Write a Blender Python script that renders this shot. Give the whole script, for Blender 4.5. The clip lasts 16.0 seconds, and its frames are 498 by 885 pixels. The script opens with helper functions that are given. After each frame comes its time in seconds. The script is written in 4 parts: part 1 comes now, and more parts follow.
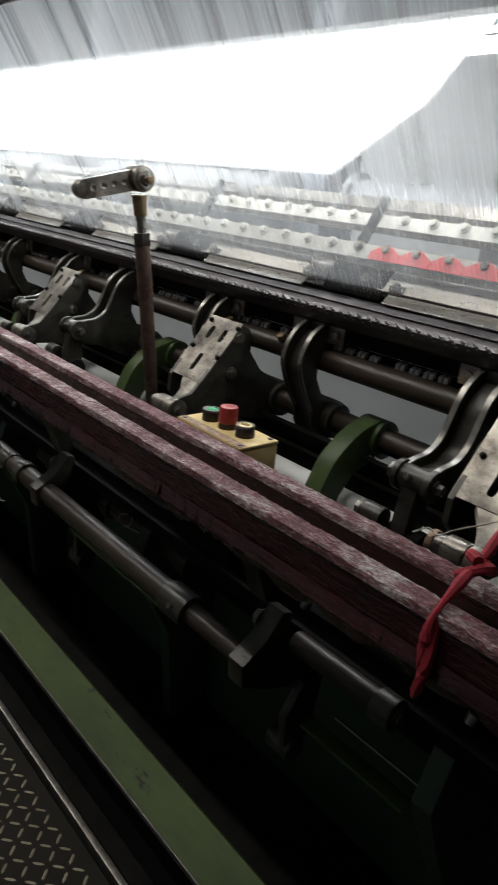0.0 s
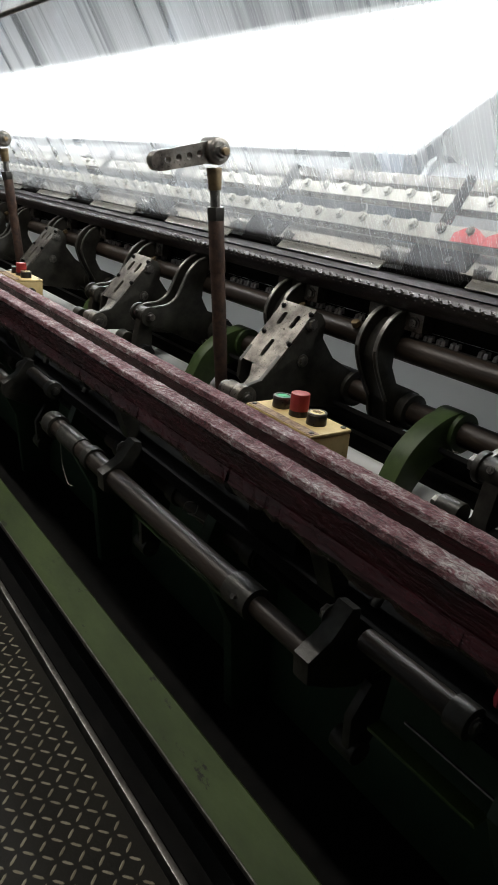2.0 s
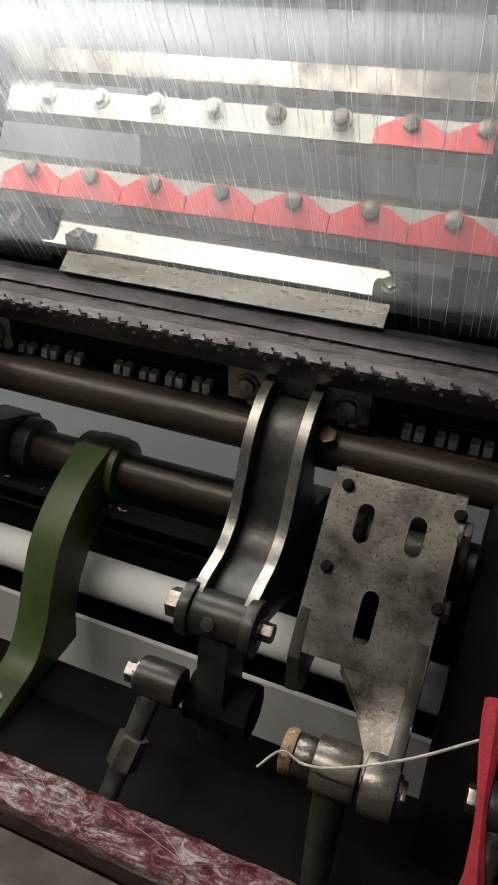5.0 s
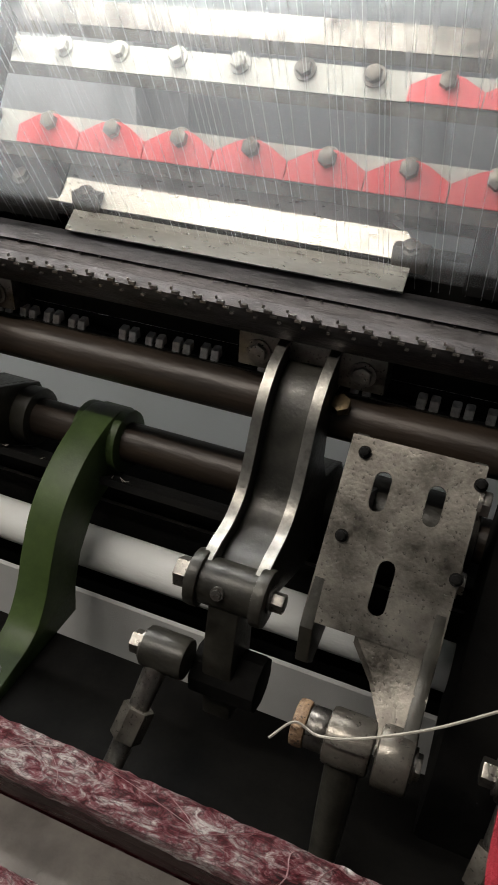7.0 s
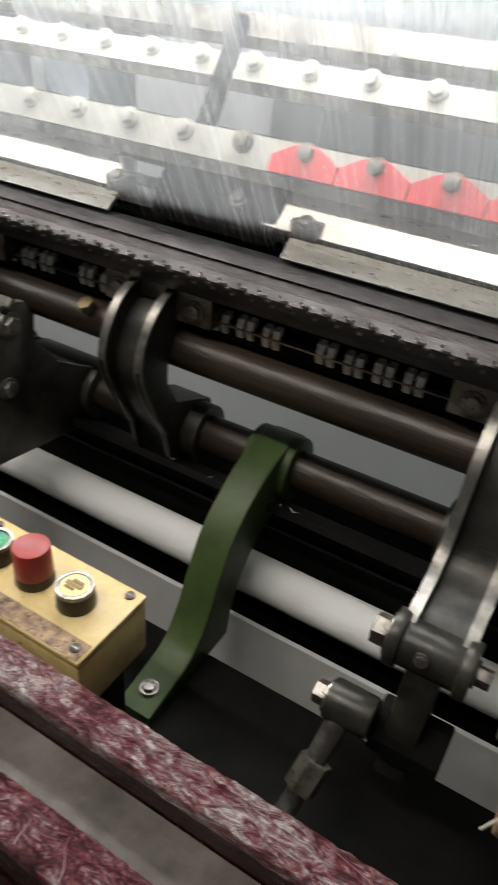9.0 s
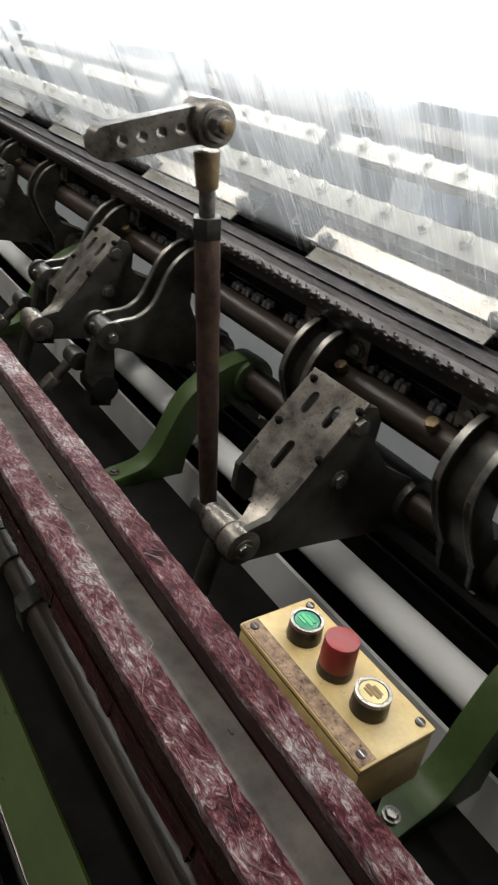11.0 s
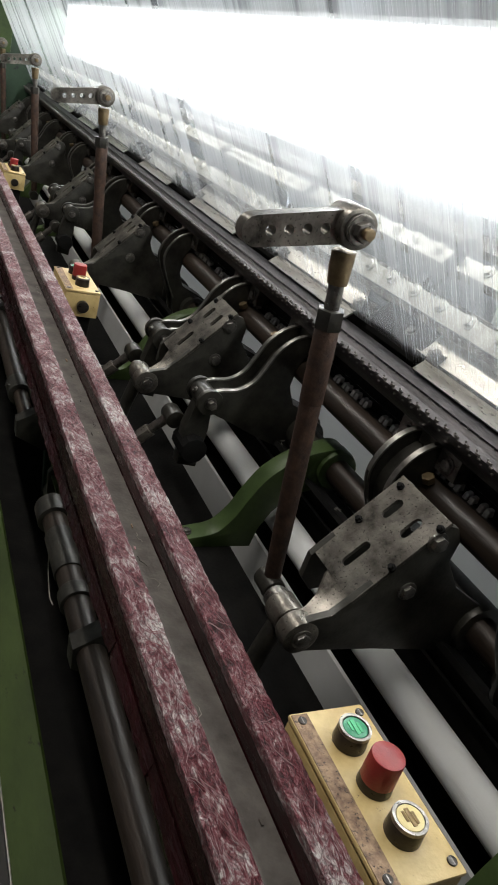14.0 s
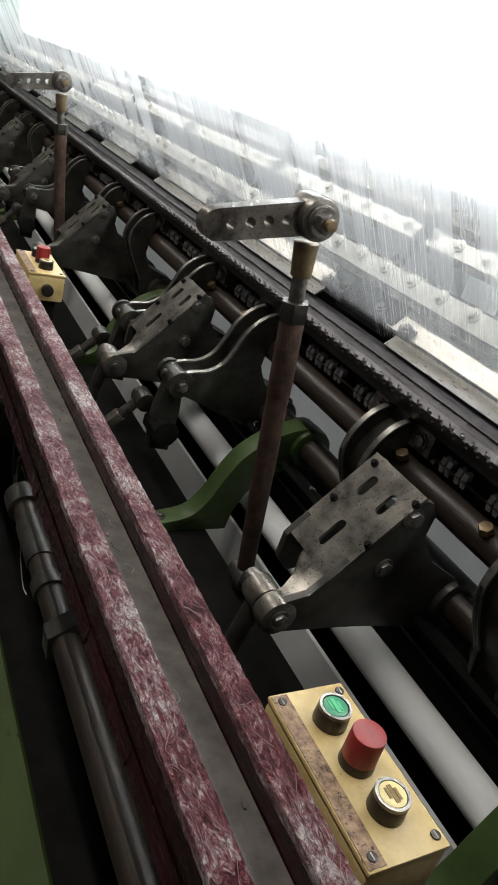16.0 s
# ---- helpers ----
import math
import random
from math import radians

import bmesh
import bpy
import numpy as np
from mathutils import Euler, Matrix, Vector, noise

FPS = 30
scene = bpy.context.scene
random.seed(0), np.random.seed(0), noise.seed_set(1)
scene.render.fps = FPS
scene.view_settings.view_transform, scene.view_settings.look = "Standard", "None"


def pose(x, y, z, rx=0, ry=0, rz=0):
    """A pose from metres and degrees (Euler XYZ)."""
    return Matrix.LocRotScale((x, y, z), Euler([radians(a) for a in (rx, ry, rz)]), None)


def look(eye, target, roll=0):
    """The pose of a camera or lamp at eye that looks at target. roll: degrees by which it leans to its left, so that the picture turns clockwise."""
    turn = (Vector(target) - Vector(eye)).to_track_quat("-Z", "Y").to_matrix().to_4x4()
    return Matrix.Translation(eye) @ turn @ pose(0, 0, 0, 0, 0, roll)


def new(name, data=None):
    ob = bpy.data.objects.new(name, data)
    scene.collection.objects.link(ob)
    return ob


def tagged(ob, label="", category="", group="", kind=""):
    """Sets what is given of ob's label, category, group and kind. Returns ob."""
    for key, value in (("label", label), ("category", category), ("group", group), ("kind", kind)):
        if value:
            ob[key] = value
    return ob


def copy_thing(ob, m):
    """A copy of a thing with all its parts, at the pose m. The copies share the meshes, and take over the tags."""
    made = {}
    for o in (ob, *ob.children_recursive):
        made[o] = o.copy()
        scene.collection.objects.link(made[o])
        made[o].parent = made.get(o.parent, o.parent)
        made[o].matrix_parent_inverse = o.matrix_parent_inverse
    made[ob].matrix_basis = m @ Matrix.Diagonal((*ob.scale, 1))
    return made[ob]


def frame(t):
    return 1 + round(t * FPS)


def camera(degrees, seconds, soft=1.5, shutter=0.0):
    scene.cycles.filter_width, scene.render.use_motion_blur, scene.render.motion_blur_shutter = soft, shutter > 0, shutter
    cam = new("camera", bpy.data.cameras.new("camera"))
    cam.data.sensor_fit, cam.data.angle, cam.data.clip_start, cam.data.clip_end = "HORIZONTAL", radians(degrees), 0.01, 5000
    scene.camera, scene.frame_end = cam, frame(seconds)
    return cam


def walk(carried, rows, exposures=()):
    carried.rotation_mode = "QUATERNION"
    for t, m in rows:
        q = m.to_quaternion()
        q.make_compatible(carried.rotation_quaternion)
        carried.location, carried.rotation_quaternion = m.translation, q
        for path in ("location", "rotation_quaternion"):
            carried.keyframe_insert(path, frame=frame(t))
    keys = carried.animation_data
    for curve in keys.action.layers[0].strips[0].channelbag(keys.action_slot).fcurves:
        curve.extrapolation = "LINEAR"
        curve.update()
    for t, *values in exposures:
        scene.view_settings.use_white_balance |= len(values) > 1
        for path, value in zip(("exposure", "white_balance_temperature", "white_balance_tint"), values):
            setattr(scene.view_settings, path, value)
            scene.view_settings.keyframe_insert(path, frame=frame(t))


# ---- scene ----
cam = camera(38.9, 16.0, soft=1.6, shutter=0.4)
PATH = [
    (0, look((0.843, -0.672, 1.063), (-0.553, 0.585, 0.376), 5.7)),
    (0.5, look((0.838, -0.689, 1.049), (-0.663, 0.475, 0.425), 6.4)),
    (1, look((0.838, -0.686, 1.049), (-0.692, 0.451, 0.441), 7.0)),
    (1.5, look((0.841, -0.679, 1.047), (-0.681, 0.458, 0.421), 6.7)),
    (2, look((0.815, -0.658, 1.038), (-0.687, 0.452, 0.323), 5.3)),
    (2.5, look((0.676, -0.555, 1.036), (-0.593, 0.811, 0.313), 3.6)),
    (2.8, look((0.585, -0.527, 1.059), (-0.352, 1.058, 0.278), 3.9)),
    (3, look((0.547, -0.489, 1.09), (-0.103, 1.189, 0.215), 5.4)),
    (3.2, look((0.54, -0.445, 1.117), (-0.035, 1.203, 0.14), 4.1)),
    (3.5, look((0.525, -0.36, 1.111), (-0.056, 1.327, 0.207), 3.1)),
    (4, look((0.496, -0.267, 1.119), (-0.167, 1.346, 0.141), 1.9)),
    (6.5, look((0.484, -0.243, 1.104), (-0.089, 1.317, -0.009), 2.4)),
    (7, look((0.472, -0.25, 1.095), (-0.117, 1.305, -0.015), 3.1)),
    (7.5, look((0.445, -0.255, 1.097), (-0.118, 1.308, -0.016), 3.7)),
    (8, look((0.41, -0.268, 1.098), (-0.154, 1.323, 0.024), 5.7)),
    (8.5, look((0.396, -0.246, 1.115), (-0.214, 1.279, -0.027), 4.5)),
    (9, look((0.36, -0.263, 1.111), (-0.418, 1.19, -0.023), 5.1)),
    (9.5, look((0.33, -0.282, 1.118), (-0.673, 1.046, 0.008), 5.8)),
    (10, look((0.321, -0.308, 1.123), (-0.833, 0.931, 0.056), 6.5)),
    (10.2, look((0.319, -0.313, 1.123), (-0.895, 0.873, 0.066), 5.8)),
    (12.3, look((0.312, -0.346, 1.155), (-1.251, 0.571, 0.309), 16.7)),
    (12.5, look((0.312, -0.348, 1.154), (-1.261, 0.558, 0.314), 17.2)),
    (13, look((0.312, -0.355, 1.156), (-1.268, 0.522, 0.3), 16.8)),
    (13.5, look((0.312, -0.36, 1.153), (-1.275, 0.515, 0.307), 16.8)),
    (14, look((0.314, -0.364, 1.157), (-1.252, 0.549, 0.312), 17.1)),
    (14.5, look((0.314, -0.369, 1.156), (-1.226, 0.588, 0.312), 18.4)),
    (15, look((0.314, -0.364, 1.158), (-1.215, 0.597, 0.298), 17.9)),
    (15.5, look((0.311, -0.364, 1.155), (-1.208, 0.599, 0.28), 17.8)),
    (16, look((0.306, -0.356, 1.149), (-1.207, 0.624, 0.282), 16.6)),
]
walk(cam, PATH, exposures=[(0.0, -0.1, 6500, 10), (2.2, -0.1, 6500, 10), (2.9, -0.1, 6700, 11), (3.6, 0.3, 6850, 11), (4.2, 0.35, 6850, 11), (9.2, 0.38, 6700, 11), (10.2, 0.25, 6650, 11), (12.3, -0.2, 6550, 10), (16.0, -0.12, 6550, 10)])

H = 0.72          # control box tops above the walkway plate
S = 0.649         # one section of the machine
X_END, X_START = -4.45, 1.55

# ---- world and light ----
world = bpy.data.worlds.new("hall")
scene.world = world
world.use_nodes = True
world.node_tree.nodes["Background"].inputs[0].default_value = (0.75, 0.82, 0.9, 1)
world.node_tree.nodes["Background"].inputs[1].default_value = 0.03
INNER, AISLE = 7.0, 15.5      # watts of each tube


# ---- materials ----
def material(name, colour, rough=0.5, metal=0.0, dark=None, scale=30.0, bump=0.15, fine=260.0, spots=None, spot_at=0.62, stretch=(1, 1, 1), shine=0.5, coat=0.0):
    """Two scales of variation: stains (scale) and grain (fine), with an optional layer of dirt, wear or painted
    highlights.
    """
    m = bpy.data.materials.new(name)
    m.use_nodes = True
    n, l = m.node_tree.nodes, m.node_tree.links
    b = n["Principled BSDF"]
    tc = n.new("ShaderNodeTexCoord")
    mp = n.new("ShaderNodeMapping")
    mp.inputs["Scale"].default_value = stretch
    l.new(tc.outputs["Object"], mp.inputs["Vector"])
    big = n.new("ShaderNodeTexNoise")
    big.inputs["Scale"].default_value, big.inputs["Detail"].default_value, big.inputs["Roughness"].default_value = scale, 6, 0.65
    small = n.new("ShaderNodeTexNoise")
    small.inputs["Scale"].default_value, small.inputs["Detail"].default_value = fine, 4
    for t in (big, small):
        l.new(mp.outputs["Vector"], t.inputs["Vector"])
    dark = dark or tuple(c * 0.45 for c in colour)
    ramp = n.new("ShaderNodeValToRGB")
    ramp.color_ramp.elements[0].position, ramp.color_ramp.elements[1].position = 0.32, 0.68
    ramp.color_ramp.elements[0].color, ramp.color_ramp.elements[1].color = (*dark, 1), (*colour, 1)
    l.new(big.outputs["Fac"], ramp.inputs["Fac"])
    last = ramp.outputs["Color"]
    if spots:
        sp = n.new("ShaderNodeTexNoise")
        sp.inputs["Scale"].default_value, sp.inputs["Detail"].default_value, sp.inputs["Roughness"].default_value = scale * 2.3, 8, 0.75
        l.new(mp.outputs["Vector"], sp.inputs["Vector"])
        cut = n.new("ShaderNodeValToRGB")
        cut.color_ramp.elements[0].position, cut.color_ramp.elements[1].position = spot_at, spot_at + 0.05
        l.new(sp.outputs["Fac"], cut.inputs["Fac"])
        mix = n.new("ShaderNodeMix")
        mix.data_type = "RGBA"
        l.new(cut.outputs["Color"], mix.inputs["Factor"])
        l.new(last, mix.inputs["A"])
        mix.inputs["B"].default_value = (*spots, 1)
        last = mix.outputs["Result"]
    l.new(last, b.inputs["Base Color"])
    mr = n.new("ShaderNodeMapRange")
    mr.inputs["To Min"].default_value, mr.inputs["To Max"].default_value = max(0.05, rough - 0.15), min(1, rough + 0.2)
    l.new(small.outputs["Fac"], mr.inputs["Value"])
    l.new(mr.outputs["Result"], b.inputs["Roughness"])
    bp = n.new("ShaderNodeBump")
    bp.inputs["Strength"].default_value, bp.inputs["Distance"].default_value = bump, 0.002
    l.new(small.outputs["Fac"], bp.inputs["Height"])
    l.new(bp.outputs["Normal"], b.inputs["Normal"])
    b.inputs["Metallic"].default_value = metal
    b.inputs["Specular IOR Level"].default_value = shine
    b.inputs["Coat Weight"].default_value = coat
    return m


def glow(name, colour, strength):
    m = bpy.data.materials.new(name)
    m.use_nodes = True
    b = m.node_tree.nodes["Principled BSDF"]
    b.inputs["Base Color"].default_value = (*colour, 1)
    b.inputs["Emission Color"].default_value = (*colour, 1)
    b.inputs["Emission Strength"].default_value = strength
    return m


CAST = material("dark_cast_iron", (0.055, 0.052, 0.042), 0.36, 0.3, (0.011, 0.010, 0.008), 26, 0.14, 260, (0.13, 0.12, 0.095), 0.69)
EDGE = material("worn_steel_edge", (0.30, 0.285, 0.255), 0.34, 0.85, (0.10, 0.095, 0.085), 40, 0.1, 300)
PLATE = material("stained_steel_plate", (0.26, 0.237, 0.203), 0.30, 0.7, (0.028, 0.024, 0.019), 24, 0.14, 340, (0.05, 0.044, 0.035), 0.67)
STEEL = material("oily_steel", (0.30, 0.28, 0.25), 0.3, 0.85, (0.08, 0.075, 0.07), 45, 0.2, 350)
BLACK = material("black_oily_iron_and_shade", (0.011, 0.0105, 0.0095), 0.75, 0.0, (0.004, 0.004, 0.004), 15, 0.15, 200, (0.03, 0.026, 0.02), 0.74, shine=0.08)
SHAFT = material("brown_oiled_shaft", (0.042, 0.029, 0.020), 0.4, 0.2, (0.014, 0.010, 0.007), 30, 0.2, 300, stretch=(0.15, 1, 1))
RUST = material("rusty_rod", (0.105, 0.058, 0.038), 0.6, 0.3, (0.03, 0.02, 0.016), 45, 0.4, 260, (0.3, 0.24, 0.18), 0.68)
GREEN = material("green_machine_paint", (0.062, 0.098, 0.03), 0.42, 0.0, (0.03, 0.05, 0.015), 18, 0.08, 300, (0.02, 0.024, 0.012), 0.68, shine=0.3)
FOOTGREEN = material("scuffed_green_foot_paint", (0.058, 0.092, 0.02), 0.5, 0.0, (0.028, 0.046, 0.010), 9, 0.1, 240, (0.014, 0.017, 0.008), 0.6, (0.4, 1, 1), shine=0.18)
DKGREEN = material("dark_green_panel_paint", (0.026, 0.06, 0.03), 0.5, 0.0, (0.010, 0.025, 0.012), 6, 0.15, 160, (0.006, 0.007, 0.005), 0.62)
WHITE = material("white_roller_cloth", (0.86, 0.87, 0.85), 0.7, 0.0, (0.76, 0.77, 0.75), 5, 0.1, 400, stretch=(0.3, 1, 1))
GREYCLOTH = material("grey_lace_fabric", (0.62, 0.62, 0.61), 0.85, 0.0, (0.52, 0.52, 0.51), 6, 0.25, 700)
NEEDLE = material("worn_needle_bed_steel", (0.105, 0.098, 0.100), 0.42, 0.7, (0.032, 0.03, 0.03), 60, 0.3, 500, (0.28, 0.26, 0.25), 0.66, (0.3, 1, 1))
ALU = material("bright_aluminium", (0.72, 0.70, 0.64), 0.3, 0.8, (0.36, 0.34, 0.29), 24, 0.1, 300, (0.26, 0.23, 0.18), 0.62, (0.25, 1, 1))
REDBAR = material("red_painted_bar", (0.72, 0.05, 0.06), 0.4, 0.0, (0.58, 0.03, 0.04), 20, 0.1, 260)
CREAM = material("cream_bar_paint", (0.50, 0.49, 0.44), 0.45, 0.1, (0.27, 0.26, 0.22), 25, 0.1, 260)
YELLOW = material("yellow_box_plastic", (0.66, 0.51, 0.23), 0.42, 0.0, (0.44, 0.31, 0.12), 26, 0.12, 300, (0.10, 0.055, 0.03), 0.63)
GRIME = material("peeling_brown_tape", (0.40, 0.27, 0.16), 0.6, 0.0, (0.10, 0.05, 0.03), 110, 0.8, 260, (0.03, 0.018, 0.012), 0.56)
BEZEL = material("black_button_bezel", (0.05, 0.042, 0.036), 0.3, 0.5, (0.02, 0.018, 0.015), 60)
RED = material("red_button_plastic", (0.33, 0.028, 0.024), 0.4, 0.0, (0.22, 0.016, 0.015), 50, 0.15, 300)
GRN = material("green_button_plastic", (0.02, 0.28, 0.13), 0.35, 0.0, (0.012, 0.2, 0.09), 50)
IVORY = material("cream_button_plastic", (0.80, 0.70, 0.34), 0.35, 0.0, (0.68, 0.56, 0.24), 60)
GOLD = material("brown_button_mark", (0.22, 0.13, 0.03), 0.4, 0.2, (0.15, 0.09, 0.02), 60)
PALE = material("pale_green_mark", (0.06, 0.5, 0.2), 0.4, 0.0, (0.03, 0.35, 0.14), 60)
DUST = material("dusty_channel_floor", (0.15, 0.135, 0.12), 0.8, 0.0, (0.06, 0.052, 0.047), 30, 0.4, 240, (0.04, 0.035, 0.03), 0.67)
TREAD = material("worn_tread_plate", (0.013, 0.011, 0.006), 0.65, 0.1, (0.007, 0.006, 0.004), 8, 0.2, 240, shine=0.25)
TREADBAR = material("polished_tread_bar", (0.50, 0.46, 0.33), 0.45, 0.1, (0.24, 0.21, 0.14), 18)
STRAP = material("red_cloth_strap", (0.30, 0.010, 0.022), 0.85, 0.0, (0.17, 0.005, 0.012), 60, 0.5, 500)
STRING = material("grey_twine", (0.42, 0.39, 0.34), 0.9, 0.0, (0.28, 0.26, 0.22), 90)
BRASS = material("dull_brass_fitting", (0.26, 0.19, 0.10), 0.42, 0.6, (0.10, 0.07, 0.04), 60)
WALLM = material("hall_wall_paint", (0.33, 0.35, 0.37), 0.8, 0.0, (0.24, 0.26, 0.27), 1.2, 0.1, 60)
CEILM = material("hall_ceiling_paint", (0.6, 0.6, 0.6), 0.85, 0.0, (0.5, 0.5, 0.5), 1.0)
FLOORM = material("dark_oily_floor", (0.045, 0.043, 0.038), 0.6, 0.0, (0.02, 0.02, 0.018), 3, 0.2, 90)
LACQUER = material("white_cabinet_lacquer", (0.75, 0.78, 0.78), 0.4, 0.0, (0.66, 0.69, 0.7), 3)
BLUEGREY = material("blue_grey_column_paint", (0.22, 0.25, 0.29), 0.5, 0.0, (0.15, 0.17, 0.2), 4)
LEAD = material("pale_cast_lead", (0.72, 0.70, 0.67), 0.4, 0.2, (0.3, 0.28, 0.27), 120)
GREYROLL = material("grey_roller_paint", (0.36, 0.37, 0.37), 0.5, 0.0, (0.24, 0.25, 0.25), 6, 0.1, 200, stretch=(0.3, 1, 1))
TUBE = glow("fluorescent_tube", (0.95, 0.98, 1.0), 26.0)
GLOW_PANEL = glow("white_glow_panel", (0.93, 0.97, 1.0), 1.1)


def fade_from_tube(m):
    """Added panels: painted glow, strongest beside the tube and less towards the lower rim."""
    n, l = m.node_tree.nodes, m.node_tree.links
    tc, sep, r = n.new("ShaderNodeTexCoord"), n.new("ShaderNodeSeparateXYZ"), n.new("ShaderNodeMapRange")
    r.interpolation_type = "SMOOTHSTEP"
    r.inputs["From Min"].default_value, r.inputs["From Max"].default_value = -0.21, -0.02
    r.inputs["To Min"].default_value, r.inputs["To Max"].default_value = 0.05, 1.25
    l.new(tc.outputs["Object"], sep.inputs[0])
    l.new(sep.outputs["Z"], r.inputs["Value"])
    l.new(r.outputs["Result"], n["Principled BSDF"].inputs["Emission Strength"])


fade_from_tube(GLOW_PANEL)


def wrap_material():
    """Yarn waste wound round the rail: streaks of maroon, pink and white, glossy like old film."""
    m = material("wound_yarn_waste", (0.5, 0.4, 0.4), 0.33)
    n, l = m.node_tree.nodes, m.node_tree.links
    b = n["Principled BSDF"]
    tc = n.new("ShaderNodeTexCoord")
    mp = n.new("ShaderNodeMapping")
    mp.inputs["Scale"].default_value = (0.38, 1.0, 1.0)
    mp.inputs["Rotation"].default_value = (0, 0, 0.3)
    l.new(tc.outputs["Object"], mp.inputs["Vector"])
    a = n.new("ShaderNodeTexNoise")
    a.inputs["Scale"].default_value, a.inputs["Detail"].default_value, a.inputs["Roughness"].default_value, a.inputs["Distortion"].default_value = 150, 8, 0.78, 1.4
    l.new(mp.outputs["Vector"], a.inputs["Vector"])
    big = n.new("ShaderNodeTexNoise")
    big.inputs["Scale"].default_value, big.inputs["Detail"].default_value = 22, 4
    l.new(tc.outputs["Object"], big.inputs["Vector"])
    add = n.new("ShaderNodeMath")
    add.operation = "MULTIPLY_ADD"
    add.inputs[1].default_value = 0.5
    l.new(big.outputs["Fac"], add.inputs[0])
    l.new(a.outputs["Fac"], add.inputs[2])
    r = n.new("ShaderNodeValToRGB")
    e = r.color_ramp.elements
    e[0].position, e[0].color = 0.585, (0.018, 0.005, 0.006, 1)
    e[1].position, e[1].color = 0.90, (0.78, 0.74, 0.71, 1)
    for p, c in ((0.665, (0.10, 0.010, 0.016)), (0.725, (0.22, 0.05, 0.065)), (0.785, (0.33, 0.20, 0.205))):
        x = e.new(p)
        x.color = (*c, 1)
    l.new(add.outputs["Value"], r.inputs["Fac"])
    # dark creases between the flakes of film
    wob = n.new("ShaderNodeTexNoise")
    wob.inputs["Scale"].default_value, wob.inputs["Detail"].default_value = 70, 3
    l.new(tc.outputs["Object"], wob.inputs["Vector"])
    shift = n.new("ShaderNodeVectorMath")
    shift.operation = "MULTIPLY_ADD"
    shift.inputs[1].default_value = (0.03, 0.03, 0.03)
    l.new(wob.outputs["Color"], shift.inputs[0])
    l.new(mp.outputs["Vector"], shift.inputs[2])
    flake = n.new("ShaderNodeTexVoronoi")
    flake.feature = "DISTANCE_TO_EDGE"
    flake.inputs["Scale"].default_value = 115
    l.new(shift.outputs["Vector"], flake.inputs["Vector"])
    edge = n.new("ShaderNodeMapRange")
    edge.inputs["From Min"].default_value, edge.inputs["From Max"].default_value = 0.0, 0.07
    edge.inputs["To Min"].default_value, edge.inputs["To Max"].default_value = 0.65, 0.0
    l.new(flake.outputs["Distance"], edge.inputs["Value"])
    crease = n.new("ShaderNodeMix")
    crease.data_type = "RGBA"
    crease.inputs["B"].default_value = (0.02, 0.006, 0.008, 1)
    l.new(edge.outputs["Result"], crease.inputs["Factor"])
    l.new(r.outputs["Color"], crease.inputs["A"])
    l.new(crease.outputs["Result"], b.inputs["Base Color"])
    tall = n.new("ShaderNodeMath")
    tall.operation = "MULTIPLY_ADD"
    tall.inputs[1].default_value = 0.8
    l.new(flake.outputs["Distance"], tall.inputs[0])
    l.new(a.outputs["Fac"], tall.inputs[2])
    b.inputs["Coat Weight"].default_value, b.inputs["Coat Roughness"].default_value = 0.35, 0.12
    bp = n.new("ShaderNodeBump")
    bp.inputs["Strength"].default_value, bp.inputs["Distance"].default_value = 1.0, 0.006
    l.new(tall.outputs["Value"], bp.inputs["Height"])
    l.new(bp.outputs["Normal"], b.inputs["Normal"])
    l.new(bp.outputs["Normal"], b.inputs["Coat Normal"])
    return m


WRAP = wrap_material()
LOOSE = material("loose_pink_yarn", (0.70, 0.58, 0.57), 0.4, 0.0, (0.32, 0.07, 0.09), 45, 0.1, 300)
# the pale spots paint white streaks and highlights into the film
MAROON = material("maroon_film_wrap", (0.042, 0.006, 0.009), 0.22, 0.0, (0.010, 0.004, 0.004), 30, 0.9, 90, (0.26, 0.15, 0.15), 0.66, (0.35, 1.6, 1.6))


